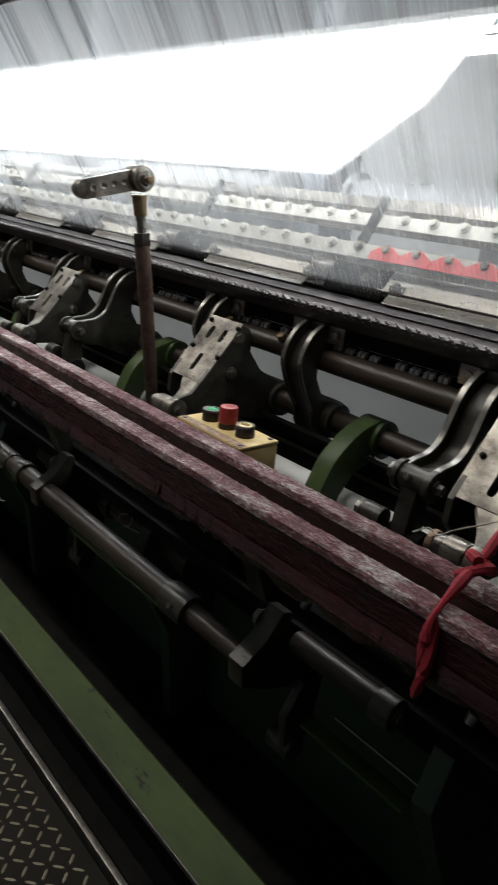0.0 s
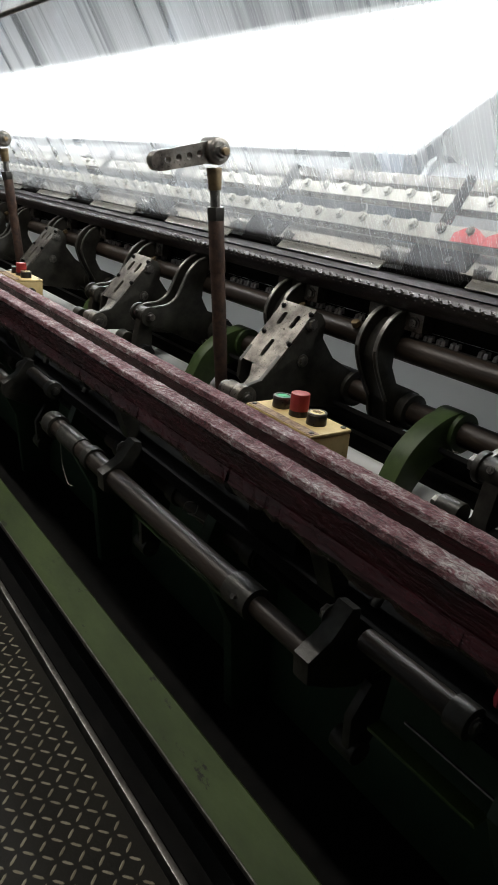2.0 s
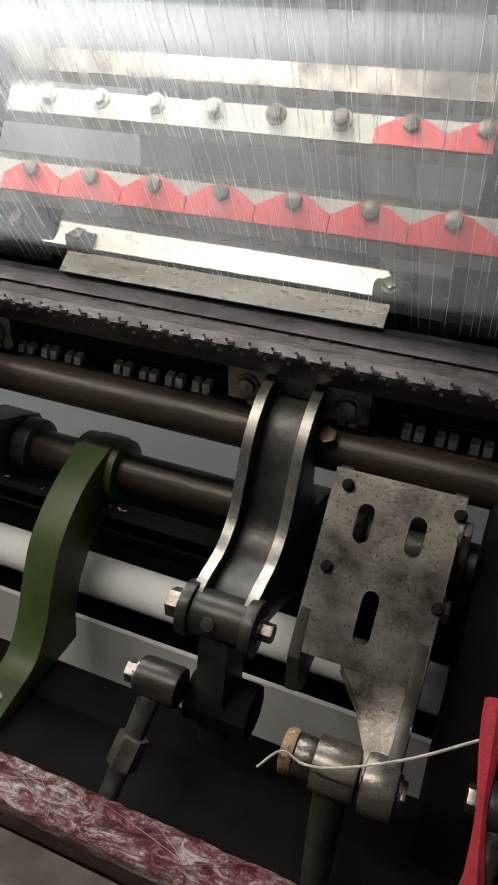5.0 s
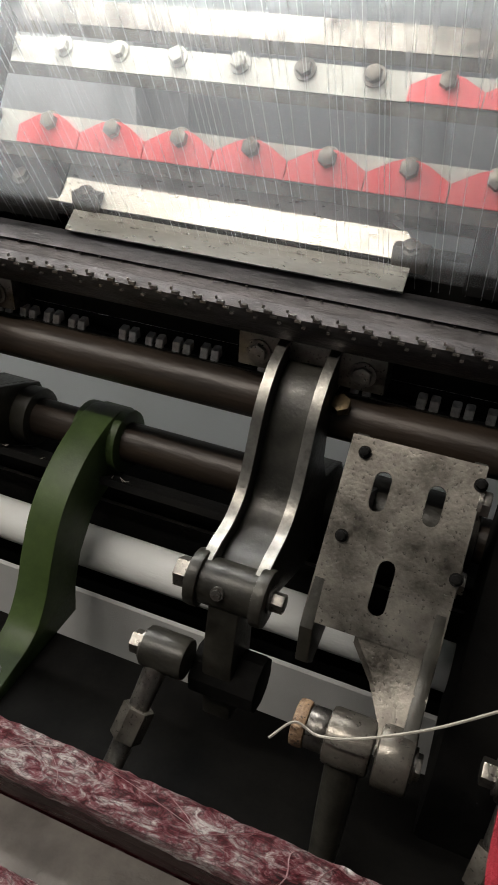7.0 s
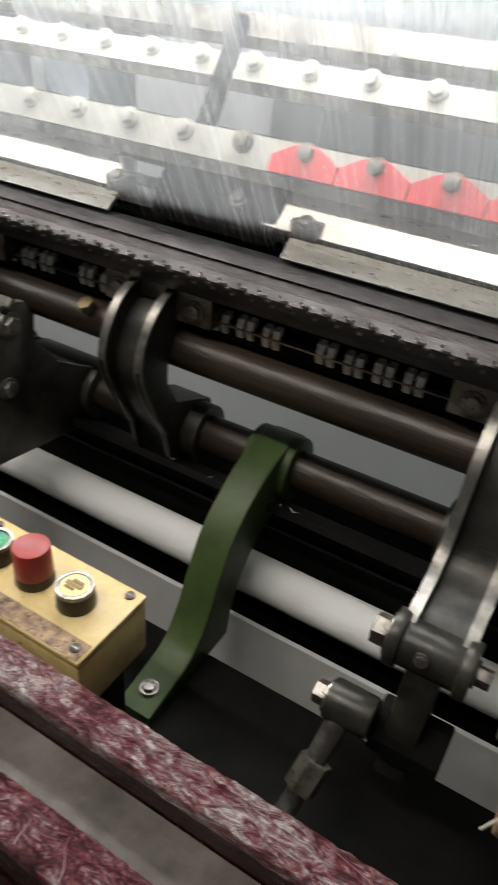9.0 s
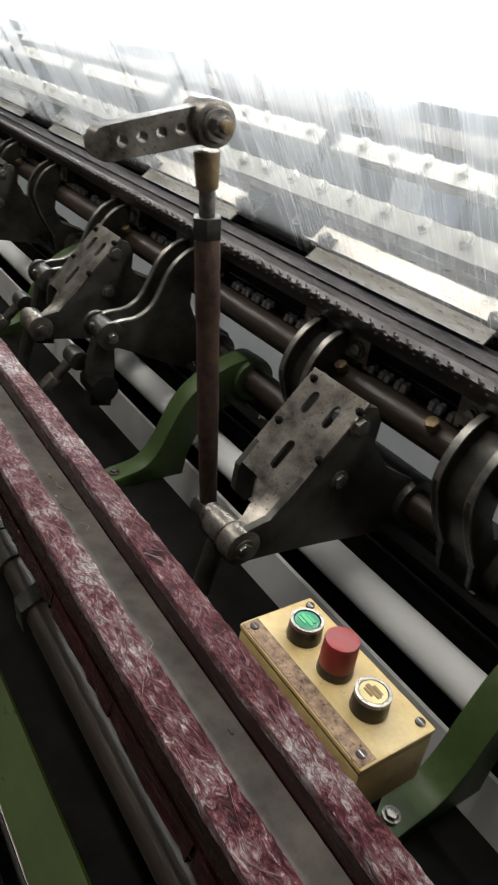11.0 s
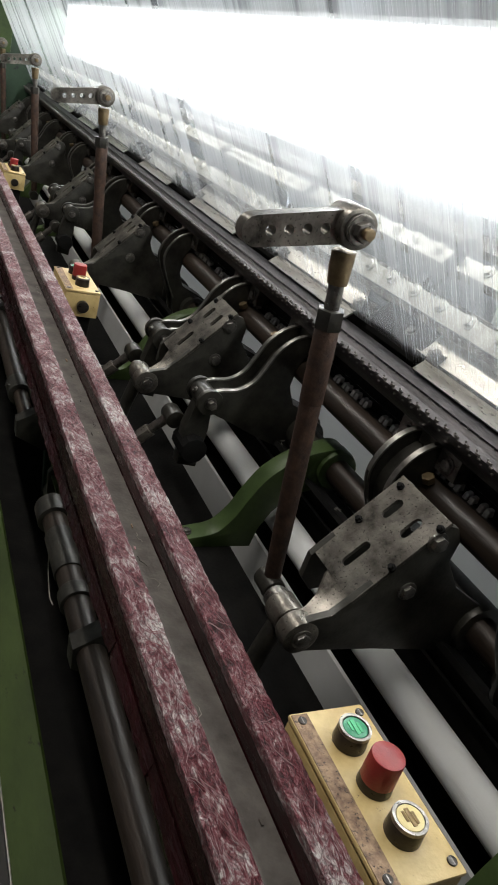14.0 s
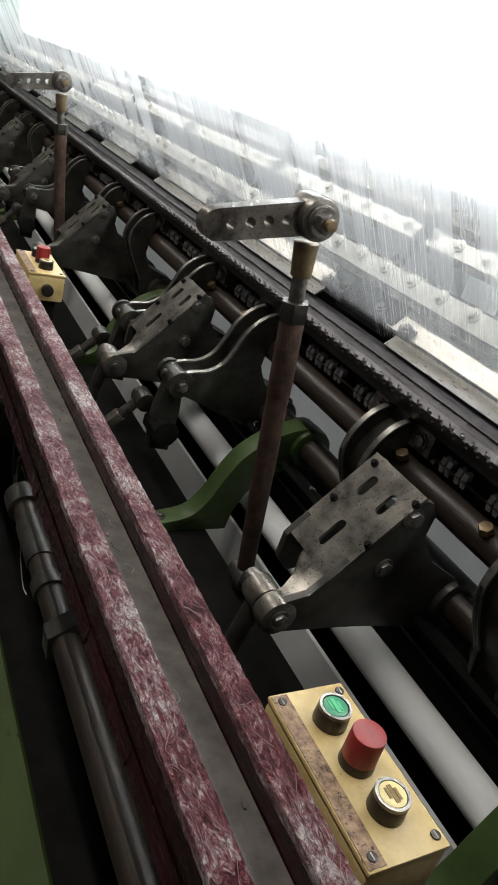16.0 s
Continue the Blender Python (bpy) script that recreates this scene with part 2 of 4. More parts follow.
def veil_material(name, cover, seed, stripes=0.5, left_haze=1.0, low=1.0):
    """A warp of fine white yarns: partly see-through, with denser and emptier lanes along the yarns."""
    m = bpy.data.materials.new(name)
    m.use_nodes = True
    n, l = m.node_tree.nodes, m.node_tree.links
    n.clear()
    out = n.new("ShaderNodeOutputMaterial")
    tc = n.new("ShaderNodeTexCoord")
    mp = n.new("ShaderNodeMapping")
    mp.inputs["Scale"].default_value = (1, 0.02, 0.02)
    mp.inputs["Location"].default_value = (seed, 0, 0)
    l.new(tc.outputs["Object"], mp.inputs["Vector"])
    lanes = n.new("ShaderNodeTexNoise")
    lanes.inputs["Scale"].default_value, lanes.inputs["Detail"].default_value, lanes.inputs["Roughness"].default_value = 9, 5, 0.7
    yarn = n.new("ShaderNodeTexNoise")
    yarn.inputs["Scale"].default_value, yarn.inputs["Detail"].default_value = 420, 2
    for t in (lanes, yarn):
        l.new(mp.outputs["Vector"], t.inputs["Vector"])
    r = n.new("ShaderNodeMapRange")
    r.inputs["From Min"].default_value, r.inputs["From Max"].default_value = 0.36, 0.50
    r.inputs["To Min"].default_value, r.inputs["To Max"].default_value = cover * (1 - stripes), cover
    l.new(lanes.outputs["Fac"], r.inputs["Value"])
    r2 = n.new("ShaderNodeMapRange")
    r2.inputs["From Min"].default_value, r2.inputs["From Max"].default_value = 0.3, 0.7
    r2.inputs["To Min"].default_value, r2.inputs["To Max"].default_value = 0.86, 1.12
    l.new(yarn.outputs["Fac"], r2.inputs["Value"])
    mul = n.new("ShaderNodeMath")
    mul.operation, mul.use_clamp = "MULTIPLY", True
    sep = n.new("ShaderNodeSeparateXYZ")
    l.new(tc.outputs["Object"], sep.inputs[0])
    # extra cover towards the left paints haze into the sheet
    along = n.new("ShaderNodeMapRange")
    along.interpolation_type = "SMOOTHSTEP"
    along.inputs["From Min"].default_value, along.inputs["From Max"].default_value = 0.7, 1.6
    along.inputs["To Min"].default_value, along.inputs["To Max"].default_value = left_haze, 1.0
    l.new(sep.outputs["X"], along.inputs["Value"])
    left_cover = n.new("ShaderNodeMath")
    left_cover.operation = "MULTIPLY"
    l.new(r.outputs["Result"], left_cover.inputs[0])
    l.new(along.outputs["Result"], left_cover.inputs[1])
    # cover grows with height: haze painted in, clearer near the needles
    haze_by_height = n.new("ShaderNodeMapRange")
    haze_by_height.interpolation_type = "SMOOTHSTEP"
    haze_by_height.inputs["From Min"].default_value, haze_by_height.inputs["From Max"].default_value = 0.06, 0.30
    haze_by_height.inputs["To Min"].default_value, haze_by_height.inputs["To Max"].default_value = low, 1.0
    l.new(sep.outputs["Z"], haze_by_height.inputs["Value"])
    thick = n.new("ShaderNodeMath")
    thick.operation = "MULTIPLY"
    l.new(left_cover.outputs[0], thick.inputs[0])
    l.new(haze_by_height.outputs["Result"], thick.inputs[1])
    l.new(thick.outputs[0], mul.inputs[0])
    l.new(r2.outputs["Result"], mul.inputs[1])
    see, dif, tra, mix1, mix2 = (n.new("ShaderNode" + k) for k in ("BsdfTransparent", "BsdfDiffuse", "BsdfTranslucent", "MixShader", "MixShader"))
    dif.inputs[0].default_value = (0.9, 0.92, 0.94, 1)
    tra.inputs[0].default_value = (0.9, 0.92, 0.94, 1)
    mix1.inputs[0].default_value = 0.5
    l.new(dif.outputs[0], mix1.inputs[1])
    l.new(tra.outputs[0], mix1.inputs[2])
    l.new(mul.outputs[0], mix2.inputs[0])
    l.new(see.outputs[0], mix2.inputs[1])
    l.new(mix1.outputs[0], mix2.inputs[2])
    l.new(mix2.outputs[0], out.inputs[0])
    return m


VEIL = veil_material("white_warp_veil", 0.40, 3.1, 0.72, 1.4, 0.48)
VEIL2 = veil_material("white_warp_veil_back", 0.5, 11.7, 0.7)


def through_material(name, colour, share):
    """Thin cloth or yarn that lets part of the light through."""
    m = material(name, colour, 0.8, 0.0, tuple(c * 0.88 for c in colour), 6, 0.2, 600, stretch=(0.4, 1, 1))
    n, l = m.node_tree.nodes, m.node_tree.links
    tra, mix = n.new("ShaderNodeBsdfTranslucent"), n.new("ShaderNodeMixShader")
    tra.inputs[0].default_value = (*colour, 1)
    mix.inputs[0].default_value = share
    l.new(n["Principled BSDF"].outputs[0], mix.inputs[1])
    l.new(tra.outputs[0], mix.inputs[2])
    l.new(mix.outputs[0], n["Material Output"].inputs[0])
    return m


YARN = through_material("white_yarn", (0.88, 0.89, 0.9), 0.5)
THIN = through_material("thin_white_cloth", (0.92, 0.93, 0.92), 0.5)


# ---- building helpers (machine coordinates: x along the machine, y into it, z from the control box tops) ----
ORIGIN = {}


def thing(name, at, label, category, group="", kind=""):
    ob = new(name)
    ob.empty_display_size = 0.05
    ob.location = (at[0], at[1], at[2] + H)
    ORIGIN[ob.name] = Vector(at)
    return tagged(ob, label, category, group, kind)


def root_of(ob):
    while ob.parent:
        ob = ob.parent
    return ob


def smooth(bm, angle=0.6):
    for f in bm.faces:
        f.smooth = True
    for e in bm.edges:
        if len(e.link_faces) == 2 and e.calc_face_angle(0) > angle:
            e.smooth = False


def part(name, bm, mat, parent, label=""):
    """Links a bmesh as one mesh under a thing or part."""
    bmesh.ops.translate(bm, verts=bm.verts, vec=-ORIGIN[root_of(parent).name])
    bmesh.ops.recalc_face_normals(bm, faces=bm.faces)
    smooth(bm)
    me = bpy.data.meshes.new(name)
    bm.to_mesh(me)
    bm.free()
    me.materials.append(mat)
    ob = new(name, me)
    ob.parent = parent
    return tagged(ob, label)


def solid(name, bm, mat, label, category, kind="", group=""):
    """A top-level thing of one mesh, with its origin at its base."""
    vs = [v.co for v in bm.verts]
    lo = Vector([min(c[i] for c in vs) for i in range(3)])
    hi = Vector([max(c[i] for c in vs) for i in range(3)])
    at = Vector(((lo.x + hi.x) / 2, (lo.y + hi.y) / 2, lo.z))
    bmesh.ops.translate(bm, verts=bm.verts, vec=-at)
    bmesh.ops.recalc_face_normals(bm, faces=bm.faces)
    smooth(bm)
    me = bpy.data.meshes.new(name)
    bm.to_mesh(me)
    bm.free()
    me.materials.append(mat)
    ob = new(name, me)
    ob.location = (at.x, at.y, at.z + H)
    return tagged(ob, label, category, group, kind)


def box(x0, x1, y0, y1, z0, z1, bevel=0.0, bm=None):
    bm = bm or bmesh.new()
    r = bmesh.ops.create_cube(bm, size=1)
    for v in r["verts"]:
        v.co = Vector((x0 + (v.co.x + 0.5) * (x1 - x0), y0 + (v.co.y + 0.5) * (y1 - y0), z0 + (v.co.z + 0.5) * (z1 - z0)))
    if bevel:
        es = list({e for v in r["verts"] for e in v.link_edges})
        bmesh.ops.bevel(bm, geom=es, offset=bevel, segments=2, affect="EDGES", profile=0.6)
    return bm


def cyl(p0, p1, r0, r1=None, seg=20, bevel=0.0, bm=None):
    bm = bm or bmesh.new()
    p0, p1 = Vector(p0), Vector(p1)
    d = p1 - p0
    m = Matrix.Translation((p0 + p1) / 2) @ d.to_track_quat("Z", "Y").to_matrix().to_4x4()
    r = bmesh.ops.create_cone(bm, cap_ends=True, segments=seg, radius1=r0, radius2=r0 if r1 is None else r1, depth=d.length, matrix=m)
    if bevel:
        es = [e for e in {e for v in r["verts"] for e in v.link_edges} if any(len(f.verts) > 4 for f in e.link_faces)]
        bmesh.ops.bevel(bm, geom=es, offset=bevel, segments=2, affect="EDGES", profile=0.6)
    return bm


def prism(profile, x0, x1, bevel=0.0, bm=None):
    """A yz outline pushed along x."""
    bm = bm or bmesh.new()
    vs = [bm.verts.new((x0, y, z)) for y, z in profile]
    f = bm.faces.new(vs)
    r = bmesh.ops.extrude_face_region(bm, geom=[f])
    up = [v for v in r["geom"] if isinstance(v, bmesh.types.BMVert)]
    bmesh.ops.translate(bm, verts=up, vec=(x1 - x0, 0, 0))
    if bevel:
        es = [e for e in {e for v in vs + up for e in v.link_edges} if any(len(q.verts) > 4 for q in e.link_faces)]
        bmesh.ops.bevel(bm, geom=es, offset=bevel, segments=2, affect="EDGES", profile=0.6)
    return bm


def tube(points, r, seg=10, bm=None):
    """A round bar along a bent line."""
    bm = bm or bmesh.new()
    pts = [Vector(p) for p in points]
    rings = []
    for i, p in enumerate(pts):
        d = (pts[min(i + 1, len(pts) - 1)] - pts[max(i - 1, 0)]).normalized()
        q = d.to_track_quat("Z", "Y")
        rr = r[i] if isinstance(r, (list, tuple)) else r
        rings.append([bm.verts.new(p + q @ Vector((rr * math.cos(6.28318 * k / seg), rr * math.sin(6.28318 * k / seg), 0))) for k in range(seg)])
    for a, b in zip(rings, rings[1:]):
        for k in range(seg):
            bm.faces.new((a[k], a[(k + 1) % seg], b[(k + 1) % seg], b[k]))
    bm.faces.new(rings[0]), bm.faces.new(rings[-1])
    return bm


def curve(points, n=8):
    """A smooth line through points (Catmull-Rom)."""
    p = [Vector((*q, 0)[:3]) for q in points]
    p = [2 * p[0] - p[1]] + p + [2 * p[-1] - p[-2]]
    out = []
    for i in range(1, len(p) - 2):
        for k in range(n):
            t = k / n
            out.append(0.5 * (2 * p[i] + (p[i + 1] - p[i - 1]) * t + (2 * p[i - 1] - 5 * p[i] + 4 * p[i + 1] - p[i + 2]) * t * t + (3 * p[i] - p[i - 1] - 3 * p[i + 1] + p[i + 2]) * t ** 3))
    return out + [p[-2]]


def band(line, thick, x0, x1, bm=None):
    """A strip of even thickness that follows a yz line, pushed along x."""
    pts = [Vector((q[0], q[1])) for q in line]
    off = []
    for i, p in enumerate(pts):
        d = (pts[min(i + 1, len(pts) - 1)] - pts[max(i - 1, 0)]).normalized()
        off.append(p + Vector((d.y, -d.x)) * thick)
    bm = bm or bmesh.new()
    rows = [[bm.verts.new((x, q.x, q.y)) for q in pts + off[::-1]] for x in (x0, x1)]
    n = len(rows[0])
    for k in range(n):
        bm.faces.new((rows[0][k], rows[0][(k + 1) % n], rows[1][(k + 1) % n], rows[1][k]))
    h = n // 2
    for row in rows:
        for k in range(h - 1):
            bm.faces.new((row[k], row[k + 1], row[n - 2 - k], row[n - 1 - k]))
    return bm


def bolt(at, axis, r, length, parent, name="bolt", mat=None):
    """A hexagon head with a washer."""
    at, axis = Vector(at), Vector(axis).normalized()
    bm = cyl(at, at + axis * length, r, seg=6, bevel=r * 0.12)
    cyl(at - axis * 0.001, at + axis * 0.002, r * 1.35, seg=16, bm=bm)
    return part(name, bm, mat or STEEL, parent)


# ---- hall ----
def hall():
    x0, x1, y0, y1, z0, z1 = -6.2, 3.2, -2.2, 3.6, -H - 0.5, 2.6
    solid("floor", box(x0, x1, y0, y1, z0 - 0.1, z0), FLOORM, "dark oily concrete floor under the machine", "floor", "structure")
    solid("ceiling", box(x0, x1, y0, y1, z1, z1 + 0.1), CEILM, "pale painted hall ceiling", "ceiling", "structure")
    for name, b in (("wall_north", (x0, x1, y1, y1 + 0.1)), ("wall_south", (x0, x1, y0 - 0.1, y0)), ("wall_west", (x0 - 0.1, x0, y0, y1)), ("wall_east", (x1, x1 + 0.1, y0, y1))):
        solid(name, box(*b, z0, z1), WALLM, "plain pale grey hall wall", "wall", "structure")
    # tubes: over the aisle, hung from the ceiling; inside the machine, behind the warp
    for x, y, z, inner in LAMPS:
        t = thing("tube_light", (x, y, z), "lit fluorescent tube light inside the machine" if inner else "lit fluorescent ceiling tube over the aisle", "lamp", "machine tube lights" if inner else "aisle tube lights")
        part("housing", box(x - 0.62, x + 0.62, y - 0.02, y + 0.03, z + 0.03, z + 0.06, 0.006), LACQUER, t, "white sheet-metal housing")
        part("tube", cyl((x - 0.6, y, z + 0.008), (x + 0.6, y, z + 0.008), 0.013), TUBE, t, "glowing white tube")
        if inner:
            # glowing panel added to stand for tube light scattered in the warp
            panel_bm = prism([(y - 0.030, z + 0.045), (y - 0.020, z + 0.045), (y - 0.012, z - 0.08), (y - 0.020, z - 0.21), (y - 0.028, z - 0.21), (y - 0.022, z - 0.08)], x - 0.62, x + 0.62)
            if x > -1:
                # the last panel is cut back on a slant, as the bright band is
                for v in panel_bm.verts:
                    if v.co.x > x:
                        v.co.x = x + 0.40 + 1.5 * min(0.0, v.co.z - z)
            part("glow_panel", panel_bm, GLOW_PANEL, t, "wide glowing panel added for the bright band")
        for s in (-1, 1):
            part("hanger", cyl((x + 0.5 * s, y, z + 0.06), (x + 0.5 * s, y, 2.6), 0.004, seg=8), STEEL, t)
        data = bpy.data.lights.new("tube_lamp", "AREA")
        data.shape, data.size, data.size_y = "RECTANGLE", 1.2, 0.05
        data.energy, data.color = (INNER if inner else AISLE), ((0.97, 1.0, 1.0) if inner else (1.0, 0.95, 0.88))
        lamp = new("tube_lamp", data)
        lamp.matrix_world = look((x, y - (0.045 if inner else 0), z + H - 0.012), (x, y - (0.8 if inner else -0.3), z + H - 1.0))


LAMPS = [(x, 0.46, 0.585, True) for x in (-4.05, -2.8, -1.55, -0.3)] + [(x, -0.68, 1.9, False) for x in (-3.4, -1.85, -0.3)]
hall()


# ---- walkway ----
def walkway():
    z = -H
    w = tagged(new("walkway"), "raised steel tread plate walkway beside the machine", "walkway", "", "structure")
    w.location = (-1.5, -0.75, 0)
    ORIGIN[w.name] = Vector((-1.5, -0.75, z))
    part("plate", box(-5.5, 2.5, -1.4, -0.245, z - 0.006, z), TREAD, w)
    part("edge_angle", box(-5.5, 2.5, -0.238, -0.226, z - 0.03, z + 0.012, 0.002), EDGE, w, "bright worn steel edge")
    part("lip", box(-5.5, 2.5, -0.222, -0.19, z - 0.05, z + 0.006, 0.002), BLACK, w)
    # raised bars of the tread pattern, in pairs turned against each other
    verts, faces = [], []
    step = 0.0235
    for i in range(int(2.2 / step)):
        for j in range(int(0.62 / step)):
            x, y = -1.6 + i * step, -0.86 + j * step
            a = 0.75 if (i + j) % 2 else -0.82
            c, s = math.cos(a), math.sin(a)
            k = len(verts)
            for u, v, h in ((-0.0105, 0, 0), (-0.006, -0.0023, 0), (0.006, -0.0023, 0), (0.0105, 0, 0), (0.006, 0.0023, 0), (-0.006, 0.0023, 0), (-0.007, 0, 0.0018), (0.007, 0, 0.0018)):
                verts.append((x + u * c - v * s + 1.5, y + u * s + v * c + 0.75, h))
            faces += [tuple(k + q for q in f) for f in ((0, 1, 6), (1, 2, 7, 6), (2, 3, 7), (3, 4, 7), (4, 5, 6, 7), (5, 0, 6))]
    me = bpy.data.meshes.new("tread_bars")
    me.from_pydata(verts, [], faces)
    me.materials.append(TREADBAR)
    ob = new("tread_bars", me)
    ob.parent = w
    tagged(ob, "raised worn bars of the tread pattern", kind="stuff")


walkway()


# ---- machine bed below the rail ----
def bed():
    m = thing("machine_bed", (-1.45, 0.2, -H), "dark green cast bed of the knitting machine", "machine")
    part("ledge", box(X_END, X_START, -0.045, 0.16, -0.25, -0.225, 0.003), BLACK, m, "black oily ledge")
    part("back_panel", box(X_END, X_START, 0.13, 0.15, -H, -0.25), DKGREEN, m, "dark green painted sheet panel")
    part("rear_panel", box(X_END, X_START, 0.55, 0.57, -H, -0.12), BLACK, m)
    # green foot beam, a bent sheet with a sloping top
    part("foot_beam", prism([(-0.170, -0.642), (-0.104, -0.618), (-0.098, -0.624), (-0.098, -0.632), (-0.170, -0.652)], X_END, X_START, 0.0015), FOOTGREEN, m, "light green painted foot beam")
    part("beam_edge", box(X_END, X_START, -0.1725, -0.1695, -0.652, -0.6405, 0.0008), EDGE, m, "narrow bright strip along the near edge")
    # black colour stands in for the shade on the beam's green front
    part("shaded_front", prism([(-0.160, -0.650), (-0.104, -0.634), (-0.100, -H), (-0.160, -H)], X_END, X_START), BLACK, m, "foot beam front, painted black for its shade")
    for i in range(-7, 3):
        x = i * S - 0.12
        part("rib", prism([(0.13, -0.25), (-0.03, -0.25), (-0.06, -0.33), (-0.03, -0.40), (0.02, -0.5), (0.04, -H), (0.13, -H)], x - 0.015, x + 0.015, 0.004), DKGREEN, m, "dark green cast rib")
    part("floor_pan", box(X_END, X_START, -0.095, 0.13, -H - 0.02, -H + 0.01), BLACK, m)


bed()


def pipes():
    # front shaft: thick tube in sleeves with a thinner bar between the hangers
    y, z = -0.100, -0.281
    t = thing("drive_shaft", (-1.45, y, z), "long brown steel shaft under the rail", "shaft", "shafts under the rail")
    for k in range(-4, 1):
        x = 1.298 * k
        part("tube", cyl((x - 0.72, y, z), (x + 0.09, y, z), 0.021, seg=24), SHAFT, t)
        part("bar", cyl((x + 0.09, y, z), (x + 0.27, y, z), 0.0165, seg=24), SHAFT, t, "thinner bar between the tubes")
        for q, r, w in ((0.088, 0.0275, 0.03), (-0.494, 0.0265, 0.014), (-0.60, 0.024, 0.05), (-0.715, 0.029, 0.022)):
            part("collar", cyl((x + q - w, y, z), (x + q + w, y, z), r, seg=24, bevel=0.002), CAST, t)
        part("set_screw", cyl((x + 0.095, y - 0.024, z + 0.010), (x + 0.095, y - 0.031, z + 0.013), 0.005, seg=6), STEEL, t)
    y, z = 0.0, -0.297
    t = thing("drive_shaft", (-1.45, y, z), "thinner dark shaft behind the front one", "shaft", "shafts under the rail")
    for k in range(-4, 1):
        x = 1.298 * k
        part("bar", cyl((x - 0.62, y, z), (x - 0.01, y, z), 0.018, seg=24), SHAFT, t)
        part("pin", cyl((x - 0.01, y, z), (x + 0.678, y, z), 0.010, seg=16), BLACK, t)
        for q in (-0.548, -0.30, -0.03):
            part("collar", cyl((x + q - 0.016, y, z), (x + q + 0.016, y, z), 0.0245, seg=24, bevel=0.002), CAST, t)
    for k in range(-4, 1):
        x = 1.298 * k
        y, z = -0.06, -0.222 - 0.012
        t = thing("stub_shaft", (x + 0.4, y, z - 0.02), "short dark shaft held by the cast hanger", "shaft", "stub shafts")
        part("bar", cyl((x + 0.30, y, z), (x + 0.455, y, z), 0.016, seg=20, bevel=0.002), SHAFT, t)
        part("end_cap", cyl((x + 0.445, y, z), (x + 0.475, y, z), 0.022, seg=20, bevel=0.003), CAST, t)
        bolt((x + 0.475, y, z), (1, 0, 0), 0.008, 0.006, t)
    for i in range(-7, 3):
        x = i * S + 0.255
        t = thing("shaft_hanger", (x, -0.04, -0.25), "dark cast hanger that carries the lower shafts", "bracket", "hangers of the lower shafts")
        part("arm", prism([(-0.04, -0.25), (0.03, -0.25), (0.035, -0.33), (-0.03, -0.345), (-0.075, -0.33), (-0.125, -0.305), (-0.128, -0.268), (-0.09, -0.245), (-0.06, -0.206), (-0.045, -0.21)], x - 0.016, x + 0.016, 0.003), CAST, t)
        bolt((x - 0.016, -0.03, -0.29), (-1, 0, 0), 0.010, 0.010, t)
        bolt((x - 0.016, -0.068, -0.232), (-1, 0, 0), 0.012, 0.012, t)
        part("lever", prism([(-0.02, -0.33), (0.02, -0.33), (0.01, -0.42), (-0.01, -0.46), (-0.045, -0.45), (-0.05, -0.38)], x + 0.02, x + 0.036, 0.003), CAST, t)
        part("lever_eye", cyl((x - 0.004, -0.028, -0.445), (x + 0.044, -0.028, -0.445), 0.020, seg=18, bevel=0.003), CAST, t)


pipes()


# ---- hand rail: a channel wound with yarn waste ----
def ridge(y, half, z_top, depth, x0, x1, step, seed):
    bm = bmesh.new()
    n = int((x1 - x0) / step)
    prof = [(-1.0, -depth), (-1.03, -0.30 * depth), (-0.98, -0.06 * depth), (-0.80, 0.0), (-0.5, 0.05 * depth), (-0.25, 0.0), (0.0, 0.04 * depth), (0.25, 0.0), (0.5, 0.05 * depth), (0.80, 0.0), (0.98, -0.06 * depth), (1.03, -0.30 * depth), (1.0, -depth)]
    rings = []
    for i in range(n + 1):
        x = x0 + i * step
        ring = []
        for k, (u, v) in enumerate(prof):
            w = noise.noise(Vector((x * 55, k * 1.7, seed))) * 0.0009 + noise.noise(Vector((x * 16, k * 0.6, seed + 4))) * 0.0007 + noise.noise(Vector((x * 130, k * 2.3, seed + 7))) * 0.0009
            ring.append(bm.verts.new((x, y + u * (half + w), z_top + v + w * (0.9 if 1 < k < 11 else 0.3))))
        rings.append(ring)
    for a, b in zip(rings, rings[1:]):
        for k in range(len(prof) - 1):
            bm.faces.new((a[k], a[k + 1], b[k + 1], b[k]))
    for r in (rings[0], rings[-1]):
        bm.faces.new(r)
    return bm


